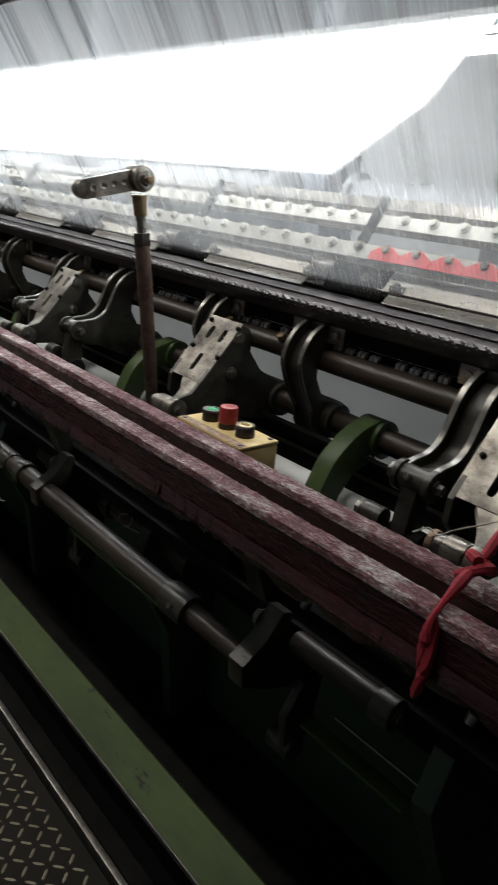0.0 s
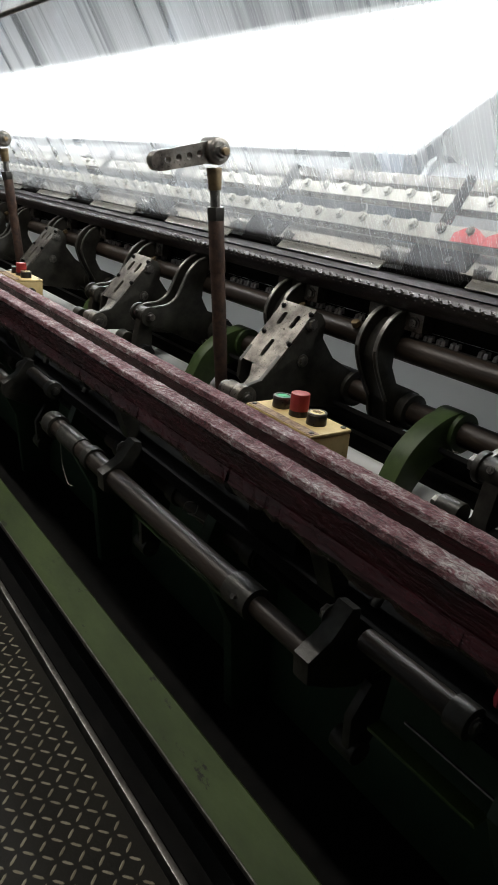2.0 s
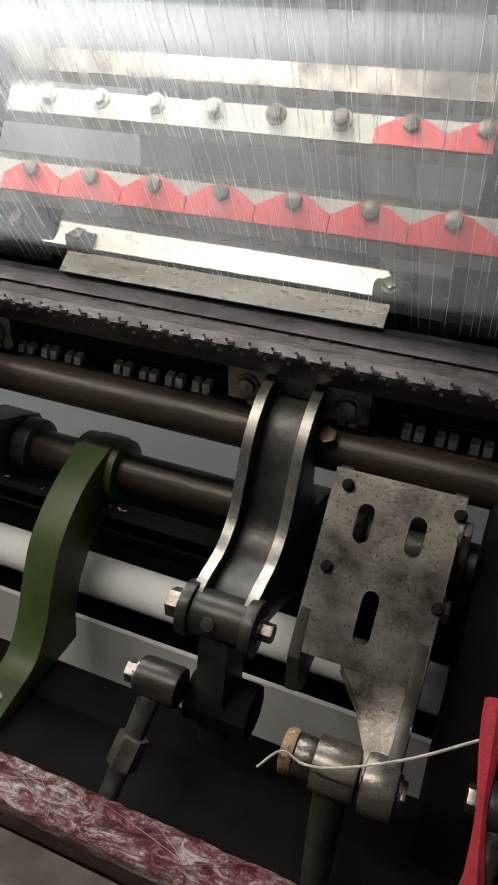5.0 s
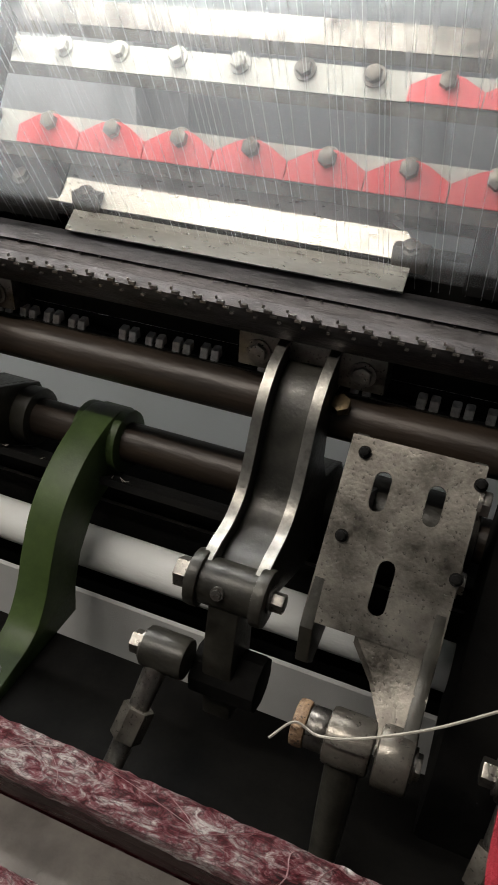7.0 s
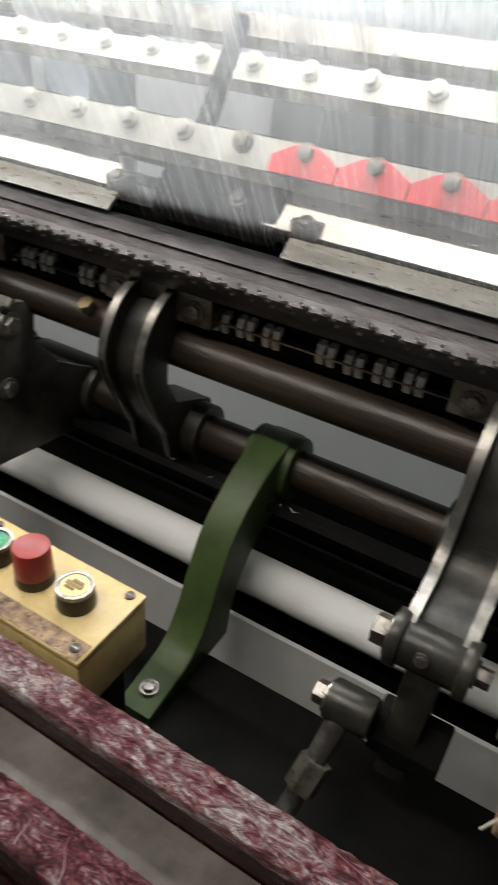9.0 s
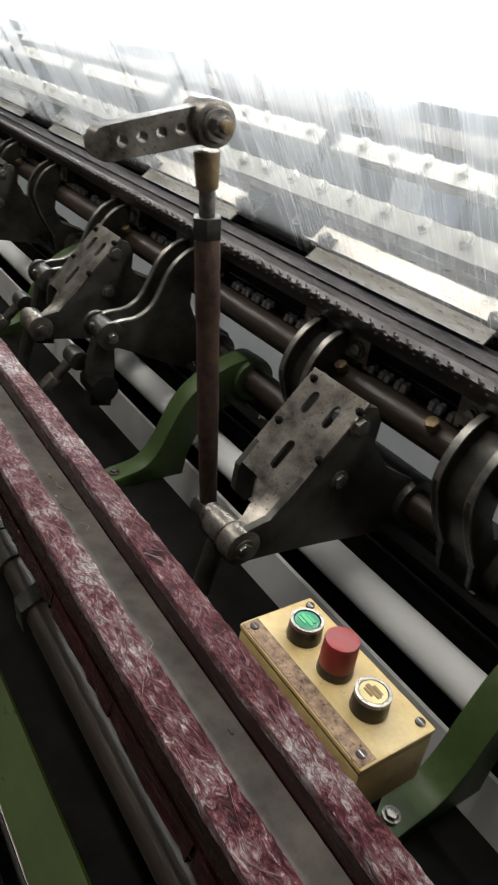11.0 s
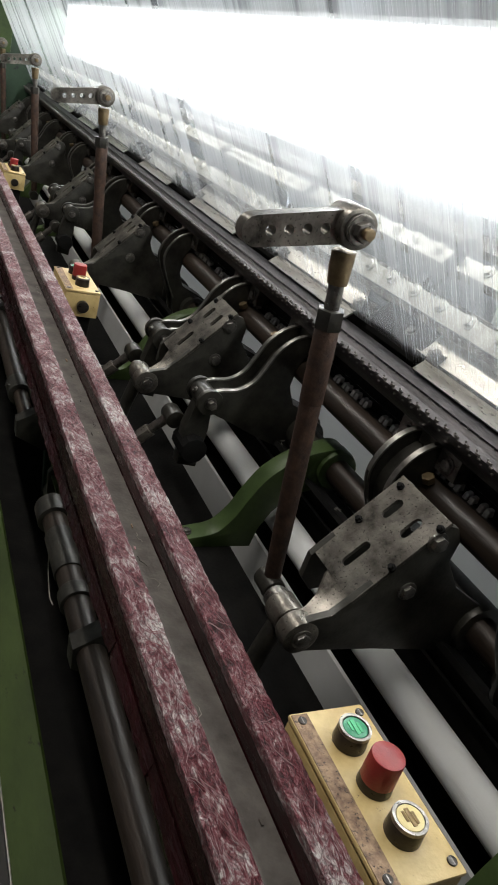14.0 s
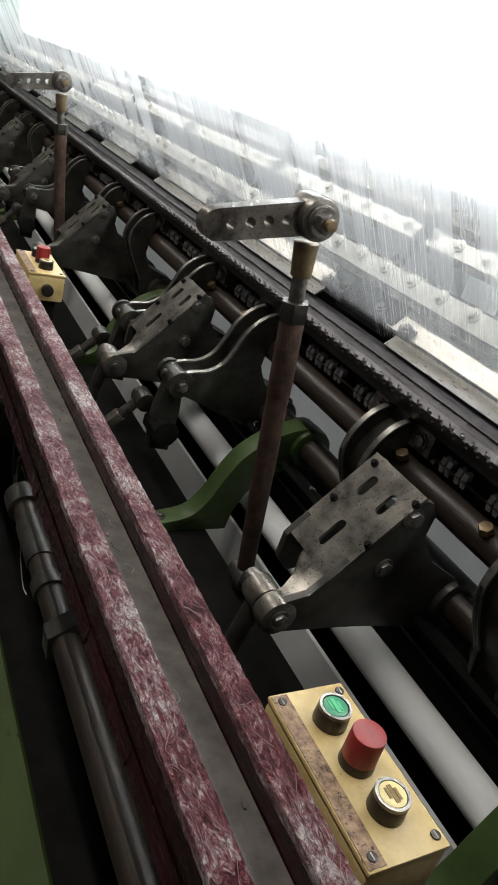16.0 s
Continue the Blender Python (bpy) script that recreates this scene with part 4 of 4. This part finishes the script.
# ---- needle bed ----
def needle_bed():
    t = thing("needle_bed", (-1.45, 0.265, 0.118), "long worn steel needle bed with a row of needles", "machine part")
    part("bar", prism([(0.266, 0.119), (0.256, 0.124), (0.244, 0.142), (0.242, 0.150), (0.250, 0.156), (0.254, 0.152), (0.260, 0.160), (0.278, 0.174), (0.30, 0.165), (0.30, 0.119)], X_END, X_START, 0.0), NEEDLE, t)
    part("top_strip", prism([(0.262, 0.1625), (0.270, 0.1705), (0.268, 0.1725), (0.259, 0.164)], X_END, X_START), NEEDLE, t, "rubbed strip")
    verts, faces = [], []
    o = ORIGIN[t.name]

    def brick(x, y, z, a, b, c):
        k = len(verts)
        for i in (-1, 1):
            for j in (-1, 1):
                for h in (-1, 1):
                    verts.append((x + i * a - o.x, y + j * b - o.y, z + h * c - o.z))
        faces.extend(tuple(k + q for q in f) for f in ((0, 1, 3, 2), (4, 6, 7, 5), (0, 4, 5, 1), (2, 3, 7, 6), (0, 2, 6, 4), (1, 5, 7, 3)))

    rnd = random.Random(21)
    x = X_END + 0.01
    while x < 1.2:
        lift = rnd.gauss(0, 0.0004)
        brick(x, 0.2420, 0.1522 + lift, 0.0030, 0.0016, 0.0012)
        brick(x - 0.0045, 0.2432, 0.1545, 0.0008, 0.0009, 0.0012)
        brick(x + 0.0052, 0.2412, 0.1490 + lift, 0.0026, 0.0010, 0.0009)
        brick(x + 0.0100, 0.2425, 0.1440, 0.0014, 0.0016, 0.0008)
        brick(x + rnd.uniform(-0.006, 0.006), 0.2585, 0.1622, 0.0009, 0.0009, 0.0007)
        x += 0.0205
    me = bpy.data.meshes.new("needles")
    me.from_pydata(verts, [], faces)
    me.materials.append(STEEL)
    ob = new("needles", me)
    ob.parent = t
    tagged(ob, "row of steel needles", kind="stuff")
    # plate added to darken the gap behind the leads and hide the cloth
    solid("gap_shade_plate", box(X_END, X_START, 0.3005, 0.304, 0.022, 0.0845), BLACK, "black plate added for the dark gap behind the tooth bar", "machine part")
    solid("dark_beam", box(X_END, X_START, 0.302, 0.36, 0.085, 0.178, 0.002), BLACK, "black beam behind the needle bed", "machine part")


needle_bed()


# ---- tooth bar that rises and sinks below the needle bed ----
def tooth_bar():
    t = thing("tooth_bar", (-1.45, 0.30, 0.05), "lead tooth bar rising below the needle bed", "machine part")
    part("carrier", box(X_END, X_START, 0.287, 0.297, 0.05, 0.075, 0.001), BLACK, t)
    part("bright_edge", box(X_END, X_START, 0.2825, 0.2868, 0.0715, 0.0735), EDGE, t, "bright edge")
    rnd = random.Random(5)
    lead = prism([(0.286, 0.062), (0.283, 0.072), (0.286, 0.082), (0.294, 0.084), (0.297, 0.062)], -0.0095, -0.0015, 0.0015)
    prism([(0.286, 0.062), (0.283, 0.072), (0.286, 0.082), (0.294, 0.084), (0.297, 0.062)], 0.0015, 0.0095, 0.0015, lead)
    one = None
    for i in range(170):
        x = X_START - 0.6 - i * 0.029
        if (i % 5) == 4 or x < X_END:
            continue
        if one is None:
            bmesh.ops.translate(lead, verts=lead.verts, vec=(x, 0, 0))
            one = part("lead", lead, LEAD, t, "grey cast lead")
            x_one = x
        else:
            ob = new("lead", one.data)
            ob.parent = t
            ob.location = (x - x_one, 0, rnd.uniform(-0.001, 0.001))
            tagged(ob, "grey cast lead")
    return t


teeth = tooth_bar()


# ---- lift rods with their slotted levers ----
def lift_rod():
    x = -0.389
    t = thing("lift_rod", (x, 0.15, -0.2), "rusty lift rod with a drilled lever on top", "machine part", "lift rods along the machine")
    a, b = Vector((x, 0.155, -0.21)), Vector((x, 0.092, 0.300))
    d = (b - a).normalized()
    part("lower_rod", tube([a, a + d * 0.18, a + d * 0.34], [0.012, 0.0145, 0.0145], 16), RUST, t)
    part("sleeve", cyl(a + d * 0.32, a + d * 0.425, 0.0155, seg=18, bevel=0.002), RUST, t)
    part("lock_nut", cyl(a + d * 0.42, a + d * 0.445, 0.018, seg=6, bevel=0.0015), CAST, t)
    part("thin_rod", cyl(a + d * 0.44, a + d * 0.50, 0.0095, seg=14), STEEL, t)
    part("ferrule", cyl(a + d * 0.475, a + d * 0.515, 0.0125, 0.015, 16, 0.002), BRASS, t, "brass coloured ferrule")
    hub = Vector((x, 0.088, 0.330))
    hb = part("lever_hub", cyl(hub + Vector((-0.022, 0, 0)), hub + Vector((0.022, 0, 0)), 0.024, seg=26, bevel=0.003), PLATE, t, "round lever hub")
    part("washer", cyl(hub + Vector((0.022, 0, 0)), hub + Vector((0.026, 0, 0)), 0.018, seg=22, bevel=0.001), STEEL, hb)
    bolt(hub + Vector((0.026, 0, 0)), (1, 0, 0), 0.012, 0.012, hb)
    part("pin_end", cyl(hub + Vector((0.038, 0, 0)), hub + Vector((0.046, 0, 0)), 0.007, seg=14, bevel=0.001), BRASS, hb)
    # lever: a flat bar with four round holes
    bm = bmesh.new()
    y0, z0 = hub.y, hub.z
    outl = [(y0 - 0.008, z0 + 0.019), (y0 - 0.118, z0 + 0.017)] + [(y0 - 0.118 - 0.017 * math.sin(q), z0 + 0.017 * math.cos(q)) for q in [0.4 * k for k in range(1, 8)]] + [(y0 - 0.118, z0 - 0.017), (y0 - 0.008, z0 - 0.019)]
    es = []
    vs = [bm.verts.new((x + 0.010, *p)) for p in outl]
    es += [bm.edges.new((vs[i], vs[(i + 1) % len(vs)])) for i in range(len(vs))]
    for k in range(4):
        yc = y0 - 0.036 - 0.022 * k
        w = [bm.verts.new((x + 0.010, yc + 0.0062 * math.cos(0.5236 * q), z0 + 0.0062 * math.sin(0.5236 * q))) for q in range(12)]
        es += [bm.edges.new((w[i], w[(i + 1) % 12])) for i in range(12)]
    bmesh.ops.triangle_fill(bm, use_beauty=True, use_dissolve=False, edges=es, normal=(1, 0, 0))
    bmesh.ops.rotate(bm, verts=bm.verts, cent=hub, matrix=Matrix.Rotation(radians(13), 3, "X"))
    r = bmesh.ops.extrude_face_region(bm, geom=list(bm.faces))
    bmesh.ops.translate(bm, verts=[v for v in r["geom"] if isinstance(v, bmesh.types.BMVert)], vec=(-0.02, 0, 0))
    part("lever", bm, PLATE, t, "flat steel lever with four round holes")
    part("foot_joint", cyl((x - 0.02, 0.15, -0.19), (x + 0.02, 0.15, -0.19), 0.018, seg=18, bevel=0.003), CAST, t)
    return t


rods = [lift_rod()]
for k in (-1, -2, -3):
    rods.append(copy_thing(rods[0], pose(rods[0].location.x + 2 * S * k, rods[0].location.y, rods[0].location.z)))


# ---- guide bars behind the warp ----
def guide_bars():
    things = []
    # bright knock-over plates, one a section, with dark brackets between
    for k in range(-8, 3):
        x0, x1 = 0.088 + 0.499 * k, 0.405 + 0.499 * k
        t = thing("cover_strip", ((x0 + x1) / 2, 0.29, 0.178), "bright aluminium cover strip above the needle bed", "machine part", "bright cover strips")
        sheet = prism([(0.2905, 0.1945), (0.326, 0.236), (0.329, 0.234), (0.294, 0.1925)], x0 - 0.03, x1)
        for v in sheet.verts:
            if v.co.z > 0.22:
                v.co.x += -0.05 if v.co.x > x0 + 0.1 else 0.012
        part("plate", sheet, ALU, t)
        part("front_strip", prism([(0.2715, 0.1765), (0.2885, 0.1905), (0.2905, 0.1885), (0.2735, 0.1745)], x0, x1 - 0.012), ALU, t, "shiny front strip")
        for x in (x0 + 0.012, x1 - 0.014):
            bl = part("end_block", box(x - 0.014, x + 0.014, 0.288, 0.304, 0.186, 0.206, 0.002), PLATE, t)
            bolt((x, 0.292, 0.204), (0, -0.6, 0.8), 0.006, 0.006, bl)
        b = thing("bar_bracket", (x1 + 0.1, 0.32, 0.178), "black cast bracket between the cover strips", "bracket", "black bar brackets")
        part("block", prism([(0.284, 0.178), (0.350, 0.178), (0.356, 0.236), (0.318, 0.232), (0.296, 0.206)], x1 + 0.03, x1 + 0.165, 0.003), BLACK, b)
        part("strut", prism([(0.33, 0.225), (0.35, 0.225), (0.42, 0.34), (0.41, 0.345)], x1 + 0.036, x1 + 0.050, 0.002), BLACK, b)
        bolt((x1 + 0.12, 0.300, 0.208), (0, -0.6, 0.8), 0.007, 0.006, b)
    for y, z, hgt, red_from, lab in ((0.296, 0.242, 0.024, 0.06, "cream guide bar with bolted red plates"), (0.415, 0.291, 0.022, 0.335, "upper cream guide bar with a few red plates"), (0.50, 0.322, 0.022, 9.0, "rear cream guide bar")):
        t = thing("guide_bar", (-1.45, y, z), lab, "machine part", "guide bars")
        lean = 0.014
        part("bar", prism([(y, z), (y + 0.016, z - 0.006), (y + 0.016 + lean, z + hgt - 0.006), (y + lean, z + hgt)], X_END, X_START, 0.0015), CREAM if y < 0.48 else PLATE, t)
        part("under_rail", prism([(y + 0.001, z - 0.012), (y + 0.02, z - 0.014), (y + 0.02, z - 0.007), (y + 0.0005, z - 0.001)], X_END, X_START), PLATE, t, "thin brown under rail")
        x = 1.273
        plate = None
        while x > -3.4:
            if y < 0.48:
                bolt((x, y - 0.001 + lean * 0.74, z + hgt * 0.74), (0, -0.86, 0.5), 0.0075, 0.008, t, "bolt", PLATE if x > red_from - 0.1 else CREAM)
            if x > red_from:
                if plate is None:
                    bm = bmesh.new()
                    out = [(-0.0312, 0.0), (0.0312, 0.0), (0.0312, 0.52), (0.014, 0.88), (0.006, 0.98), (-0.006, 0.98), (-0.014, 0.88), (-0.0312, 0.52)]
                    vs = [bm.verts.new((x + u, y + lean * v - 0.0006, z + hgt * v + 0.0003)) for u, v in out]
                    f = bm.faces.new(vs)
                    r = bmesh.ops.extrude_face_region(bm, geom=[f])
                    bmesh.ops.translate(bm, verts=[v for v in r["geom"] if isinstance(v, bmesh.types.BMVert)], vec=(0, -0.0022, 0.0012))
                    plate, x_plate = part("red_plate", bm, REDBAR, t, "bright red plate with a hump"), x
                else:
                    ob = new("red_plate", plate.data)
                    ob.parent = t
                    ob.location = (x - x_plate, 0, 0)
                    tagged(ob, "bright red plate with a hump")
            x -= 0.0635
        things.append(t)
    return things


bars = guide_bars()


# ---- warp sheets ----
def warp():
    s = 0.6
    z0, z1 = 0.185, 0.645
    y_at = lambda z: 0.285 - s * (z - 0.185)
    bm = bmesh.new()
    n = 60
    lo = [bm.verts.new((X_END + (X_START - X_END) * i / n, y_at(z0), z0)) for i in range(n + 1)]
    hi = [bm.verts.new((X_END + (X_START - X_END) * i / n, y_at(z1), z1)) for i in range(n + 1)]
    for i in range(n):
        bm.faces.new((lo[i], lo[i + 1], hi[i + 1], hi[i]))
    solid("warp_sheet", bm, VEIL, "translucent white warp of fine yarns slanting over the bars", "yarn sheet", "stuff")
    # single yarns that can be told apart near the front
    rnd = random.Random(3)
    verts, faces = [], []
    x = -0.45
    while x < 1.3:
        x += rnd.uniform(0.002, 0.013)
        dx, r, dy = rnd.gauss(0, 0.007), rnd.uniform(0.00006, 0.00015), -rnd.uniform(0.001, 0.006)
        zt = z1
        k = len(verts)
        for z, q in ((z0 - 0.01, 0), (0.40, 0.5), (zt, 1)):
            verts += [(x + dx * q - r, y_at(z) + dy, z + H), (x + dx * q + r, y_at(z) + dy, z + H), (x + dx * q, y_at(z) + dy - r, z + H)]
        for j in (0, 3):
            a, b = k + j, k + j + 3
            faces += [(a, a + 1, b + 1, b), (a + 1, a + 2, b + 2, b + 1), (a + 2, a, b, b + 2)]
    me = bpy.data.meshes.new("warp_yarns")
    me.from_pydata(verts, [], faces)
    me.materials.append(YARN)
    tagged(new("warp_yarns", me), "fine white warp yarns running down to the needles", "yarn", "", "stuff")
    t = thing("warp_rod", (-1.45, y_at(z1), z1), "steel rod over which the warp turns", "rod")
    part("bar", cyl((X_END, y_at(z1) - 0.004, z1 + 0.006), (X_START, y_at(z1) - 0.004, z1 + 0.006), 0.007, seg=14), EDGE, t)
    bm = bmesh.new()
    a = [bm.verts.new((x, y_at(z1), z1)) for x in (X_END, X_START)]
    b = [bm.verts.new((x, y_at(z1) + 0.25, z1 + 0.7)) for x in (X_START, X_END)]
    bm.faces.new(a + b)
    solid("upper_warp_sheet", bm, VEIL2, "translucent white warp rising to the beams", "yarn sheet", "stuff")


warp()


def behind():
    """What shows dimly through the warp: the far side of the machine."""
    for k in range(-5, 2):
        x = k * 1.3 + 0.55
        t = thing("machine_column", (x, 1.0, -H), "blue-grey machine column behind the warp", "column", "columns behind the warp")
        part("shaft", box(x - 0.06, x + 0.06, 0.9, 1.05, -H, 1.9, 0.006), BLUEGREY, t)
        part("foot", box(x - 0.1, x + 0.1, 0.86, 1.1, -H, -H + 0.1, 0.006), BLUEGREY, t)
    for k in range(-4, 2):
        x = k * 1.3 + 0.05
        t = thing("warp_beam", (x, 0.75, 0.25), "grey steel beam roller behind the bars", "beam", "warp beams")
        part("barrel", cyl((x - 0.5, 0.8, 0.33), (x + 0.5, 0.8, 0.33), 0.05, seg=36), GREYROLL, t)
        for s in (-0.51, 0.51):
            part("flange", cyl((x + s - 0.01, 0.8, 0.33), (x + s + 0.01, 0.8, 0.33), 0.066, seg=36, bevel=0.003), GREYROLL, t)
    for y, z, r in ((0.62, 0.16, 0.035), (0.70, 0.06, 0.02)):
        t = thing("rear_shaft", (-1.45, y, z - r), "grey steel shaft behind the guide bars", "shaft", "rear shafts")
        part("bar", cyl((X_END, y, z), (X_START, y, z), r, seg=24), PLATE, t)
    solid("white_cabinet", box(-2.6, -1.2, 2.6, 3.1, -H - 0.5, 1.1, 0.01), LACQUER, "white lacquered cabinet by the far wall", "cabinet")


behind()


# ---- end frame of the machine ----
def end_frame():
    t = thing("end_frame", (X_END - 0.2, 0.1, -H), "green end frame that closes the machine", "machine")
    part("panel", box(X_END - 0.35, X_END - 0.02, -0.35, 0.9, -H, 1.4, 0.02), DKGREEN, t, "dark green end panel")
    part("door", box(X_END - 0.02, X_END - 0.005, -0.3, 0.15, 0.3, 1.2, 0.004), GREEN, t, "light green door panel")


end_frame()


# ---- small things round the rail ----
def small_things():
    for x0, x1 in ((-0.317, 0.03), (-1.615, -1.268)):
        t = thing("tie_bar", ((x0 + x1) / 2, -0.06, -0.345), "thin yellow-green tie bar below the shaft", "bar", "thin tie bars")
        part("bar", box(x0, x1, -0.086, -0.076, -0.340, -0.335, 0.001), GREEN, t)
    for x0, x1 in ((0.32, 0.50), (-0.978, -0.798)):
        t = thing("tie_bar", ((x0 + x1) / 2, -0.037, -0.375), "flat yellow-green bar behind the hanger", "bar", "thin tie bars")
        part("bar", box(x0, x1, -0.050, -0.024, -0.372, -0.366, 0.001), GREEN, t)
        part("edge_rod", cyl((x0 + 0.03, -0.012, -0.352), (x1 + 0.02, -0.012, -0.352), 0.0022, seg=8), STEEL, t, "thin bright rod")
    t = thing("white_wire", (-0.22, 0.0, -0.3), "loose white wire looped round the rear shaft", "wire")
    part("loop", tube(curve([(-0.235, -0.025, -0.30), (-0.225, -0.024, -0.280), (-0.205, -0.012, -0.276), (-0.195, -0.022, -0.290), (-0.21, -0.028, -0.296), (-0.18, -0.03, -0.288), (-0.15, -0.03, -0.284)], 6), 0.0012, 6), STRING, t)
    t = thing("loose_cord", (-0.66, -0.1, -0.3), "thin grey cord hanging on the front shaft", "cord")
    part("cord", tube(curve([(-0.70, -0.085, -0.262), (-0.68, -0.108, -0.275), (-0.655, -0.112, -0.30), (-0.66, -0.105, -0.36), (-0.64, -0.10, -0.40), (-0.61, -0.1, -0.395)], 6), 0.0011, 6), STRING, t)
    t = thing("stop_shaft", (-1.45, 0.01, -0.19), "dark brown round bar along the ledge", "shaft")
    part("bar", cyl((X_END, 0.0, -0.19), (X_START, 0.0, -0.19), 0.015, seg=20), SHAFT, t)
    for i in range(-7, 3):
        x = i * S + 0.55
        part("clip", cyl((x - 0.012, 0.0, -0.19), (x + 0.012, 0.0, -0.19), 0.021, seg=18, bevel=0.002), CAST, t)
    t = thing("gear_cover", (0.55, 0.22, -0.225), "black cast gear cover beside the slotted bracket", "machine part")
    part("case", prism([(0.10, -0.225), (0.30, -0.225), (0.30, 0.03), (0.26, 0.05), (0.2, 0.02), (0.13, -0.08), (0.10, -0.15)], 0.505, 0.60, 0.006), BLACK, t)
    part("flange", prism([(0.092, -0.225), (0.30, -0.225), (0.30, 0.038), (0.258, 0.058), (0.194, 0.026), (0.122, -0.078)], 0.601, 0.607, 0.001), CAST, t)
    # scraps of yarn and lint fallen into the channel
    rnd = random.Random(12)
    t = thing("channel_litter", (-0.3, -0.103, -0.0465), "scraps of yarn and lint in the rail channel", "litter")
    for i in range(34):
        x, y, z = rnd.uniform(-1.4, 0.8), rnd.uniform(-0.120, -0.086), -0.0455
        if i % 4 == 0:
            part("crumb", box(x, x + rnd.uniform(0.003, 0.009), y, y + rnd.uniform(0.001, 0.003), z - 0.001, z + 0.001, 0.0004), rnd.choice((GRIME, DUST, LOOSE)), t)
        else:
            pts = [(x, y, z)]
            for k in range(5):
                pts.append((pts[-1][0] + rnd.uniform(0.001, 0.006), min(-0.084, max(-0.122, pts[-1][1] + rnd.gauss(0, 0.003))), z + rnd.uniform(0, 0.003)))
            part("scrap", tube(curve(pts, 3), 0.0003, 4), STRING if i % 3 else BLACK, t)


small_things()


# ---- red strap and twine on the rail ----
def strap():
    t = thing("red_strap", (0.535, -0.1, -0.02), "red cloth strap knotted round the rail", "strap")
    path = curve([(0.55, -0.162, -0.07), (0.548, -0.158, -0.02), (0.545, -0.12, 0.002), (0.54, -0.085, 0.01), (0.535, -0.05, 0.02), (0.53, -0.01, 0.045), (0.527, 0.04, 0.07)], 5)
    part("band", tube(path, [0.005 + 0.0018 * math.sin(i * 0.7) for i in range(len(path))], 8), STRAP, t)
    knot = tube(curve([(0.53, -0.1, 0.0), (0.55, -0.085, 0.014), (0.548, -0.068, 0.006), (0.53, -0.078, 0.018), (0.545, -0.09, 0.02)], 5), 0.0062, 8)
    part("knot", knot, STRAP, t)
    part("tail", tube(curve([(0.548, -0.15, -0.02), (0.556, -0.165, -0.06), (0.552, -0.168, -0.10)], 4), [0.006] * 8 + [0.003], 6), STRAP, t)
    s = thing("twine", (0.45, 0.04, -0.05), "grey twine tied from the bracket nose to the strap", "twine")
    part("cord", tube(curve([(0.395, 0.02, -0.045), (0.408, 0.032, -0.036), (0.425, 0.03, -0.038), (0.45, 0.024, -0.018), (0.49, 0.03, 0.008), (0.527, 0.04, 0.036)], 6), 0.0010, 6), STRING, s)
    part("winding", cyl((0.404, 0.050, -0.060), (0.414, 0.050, -0.060), 0.0165, seg=18, bevel=0.003), GRIME, s, "brown wound twine end")


strap()


# ---- what moves ----
def motions():
    base = teeth.location.copy()
    high = {2.5: 1, 2.6: 1, 2.8: 0.5, 3.4: 1, 3.8: 0.8, 6.8: 1, 8.5: 0.8, 9.0: 1, 12.5: 0.8, 12.8: 1, 16.0: 0.8}
    rows = []
    for i in range(0, 161):
        t = i / 10
        v = high.get(t, 0.0 if i % 5 == 0 else (0.0, 0.6, 0.2, 0.7, 0.3)[i % 5])
        rows.append((t, pose(base.x, base.y, base.z + 0.018 * v)))
    walk(teeth, rows)
    lift = {0.0: 0.002, 0.5: 0.020, 1.0: 0.026, 1.5: 0.026, 2.0: 0.018, 4.0: 0.0, 6.5: 0.02, 10.0: 0.0, 12.3: 0.012, 12.5: -0.014, 13.0: -0.002, 13.5: 0.013, 14.0: 0.014, 14.5: 0.001, 15.0: -0.012, 15.5: -0.012, 16.0: -0.006}
    # the guide bars shog along the machine
    shog = ((0.0, -0.010, -0.002), (2.5, -0.012, -0.002), (3.5, -0.0165, -0.004), (4.0, -0.0185, -0.004), (6.5, -0.0155, -0.008), (7.0, -0.006, -0.003), (7.5, 0.0, 0.0), (8.0, 0.0155, 0.0), (8.5, 0.0245, -0.004), (9.5, 0.012, -0.002), (12.3, -0.004, 0.0), (13.5, 0.006, 0.0), (14.5, -0.004, 0.0), (16.0, 0.004, 0.0))
    for bar in bars:
        b = bar.location.copy()
        walk(bar, [(t, pose(b.x + dx, b.y, b.z + dz)) for t, dx, dz in shog])
    for r in rods:
        b = r.location.copy()
        walk(r, [(t, pose(b.x, b.y, b.z + v)) for t, v in lift.items()])


motions()
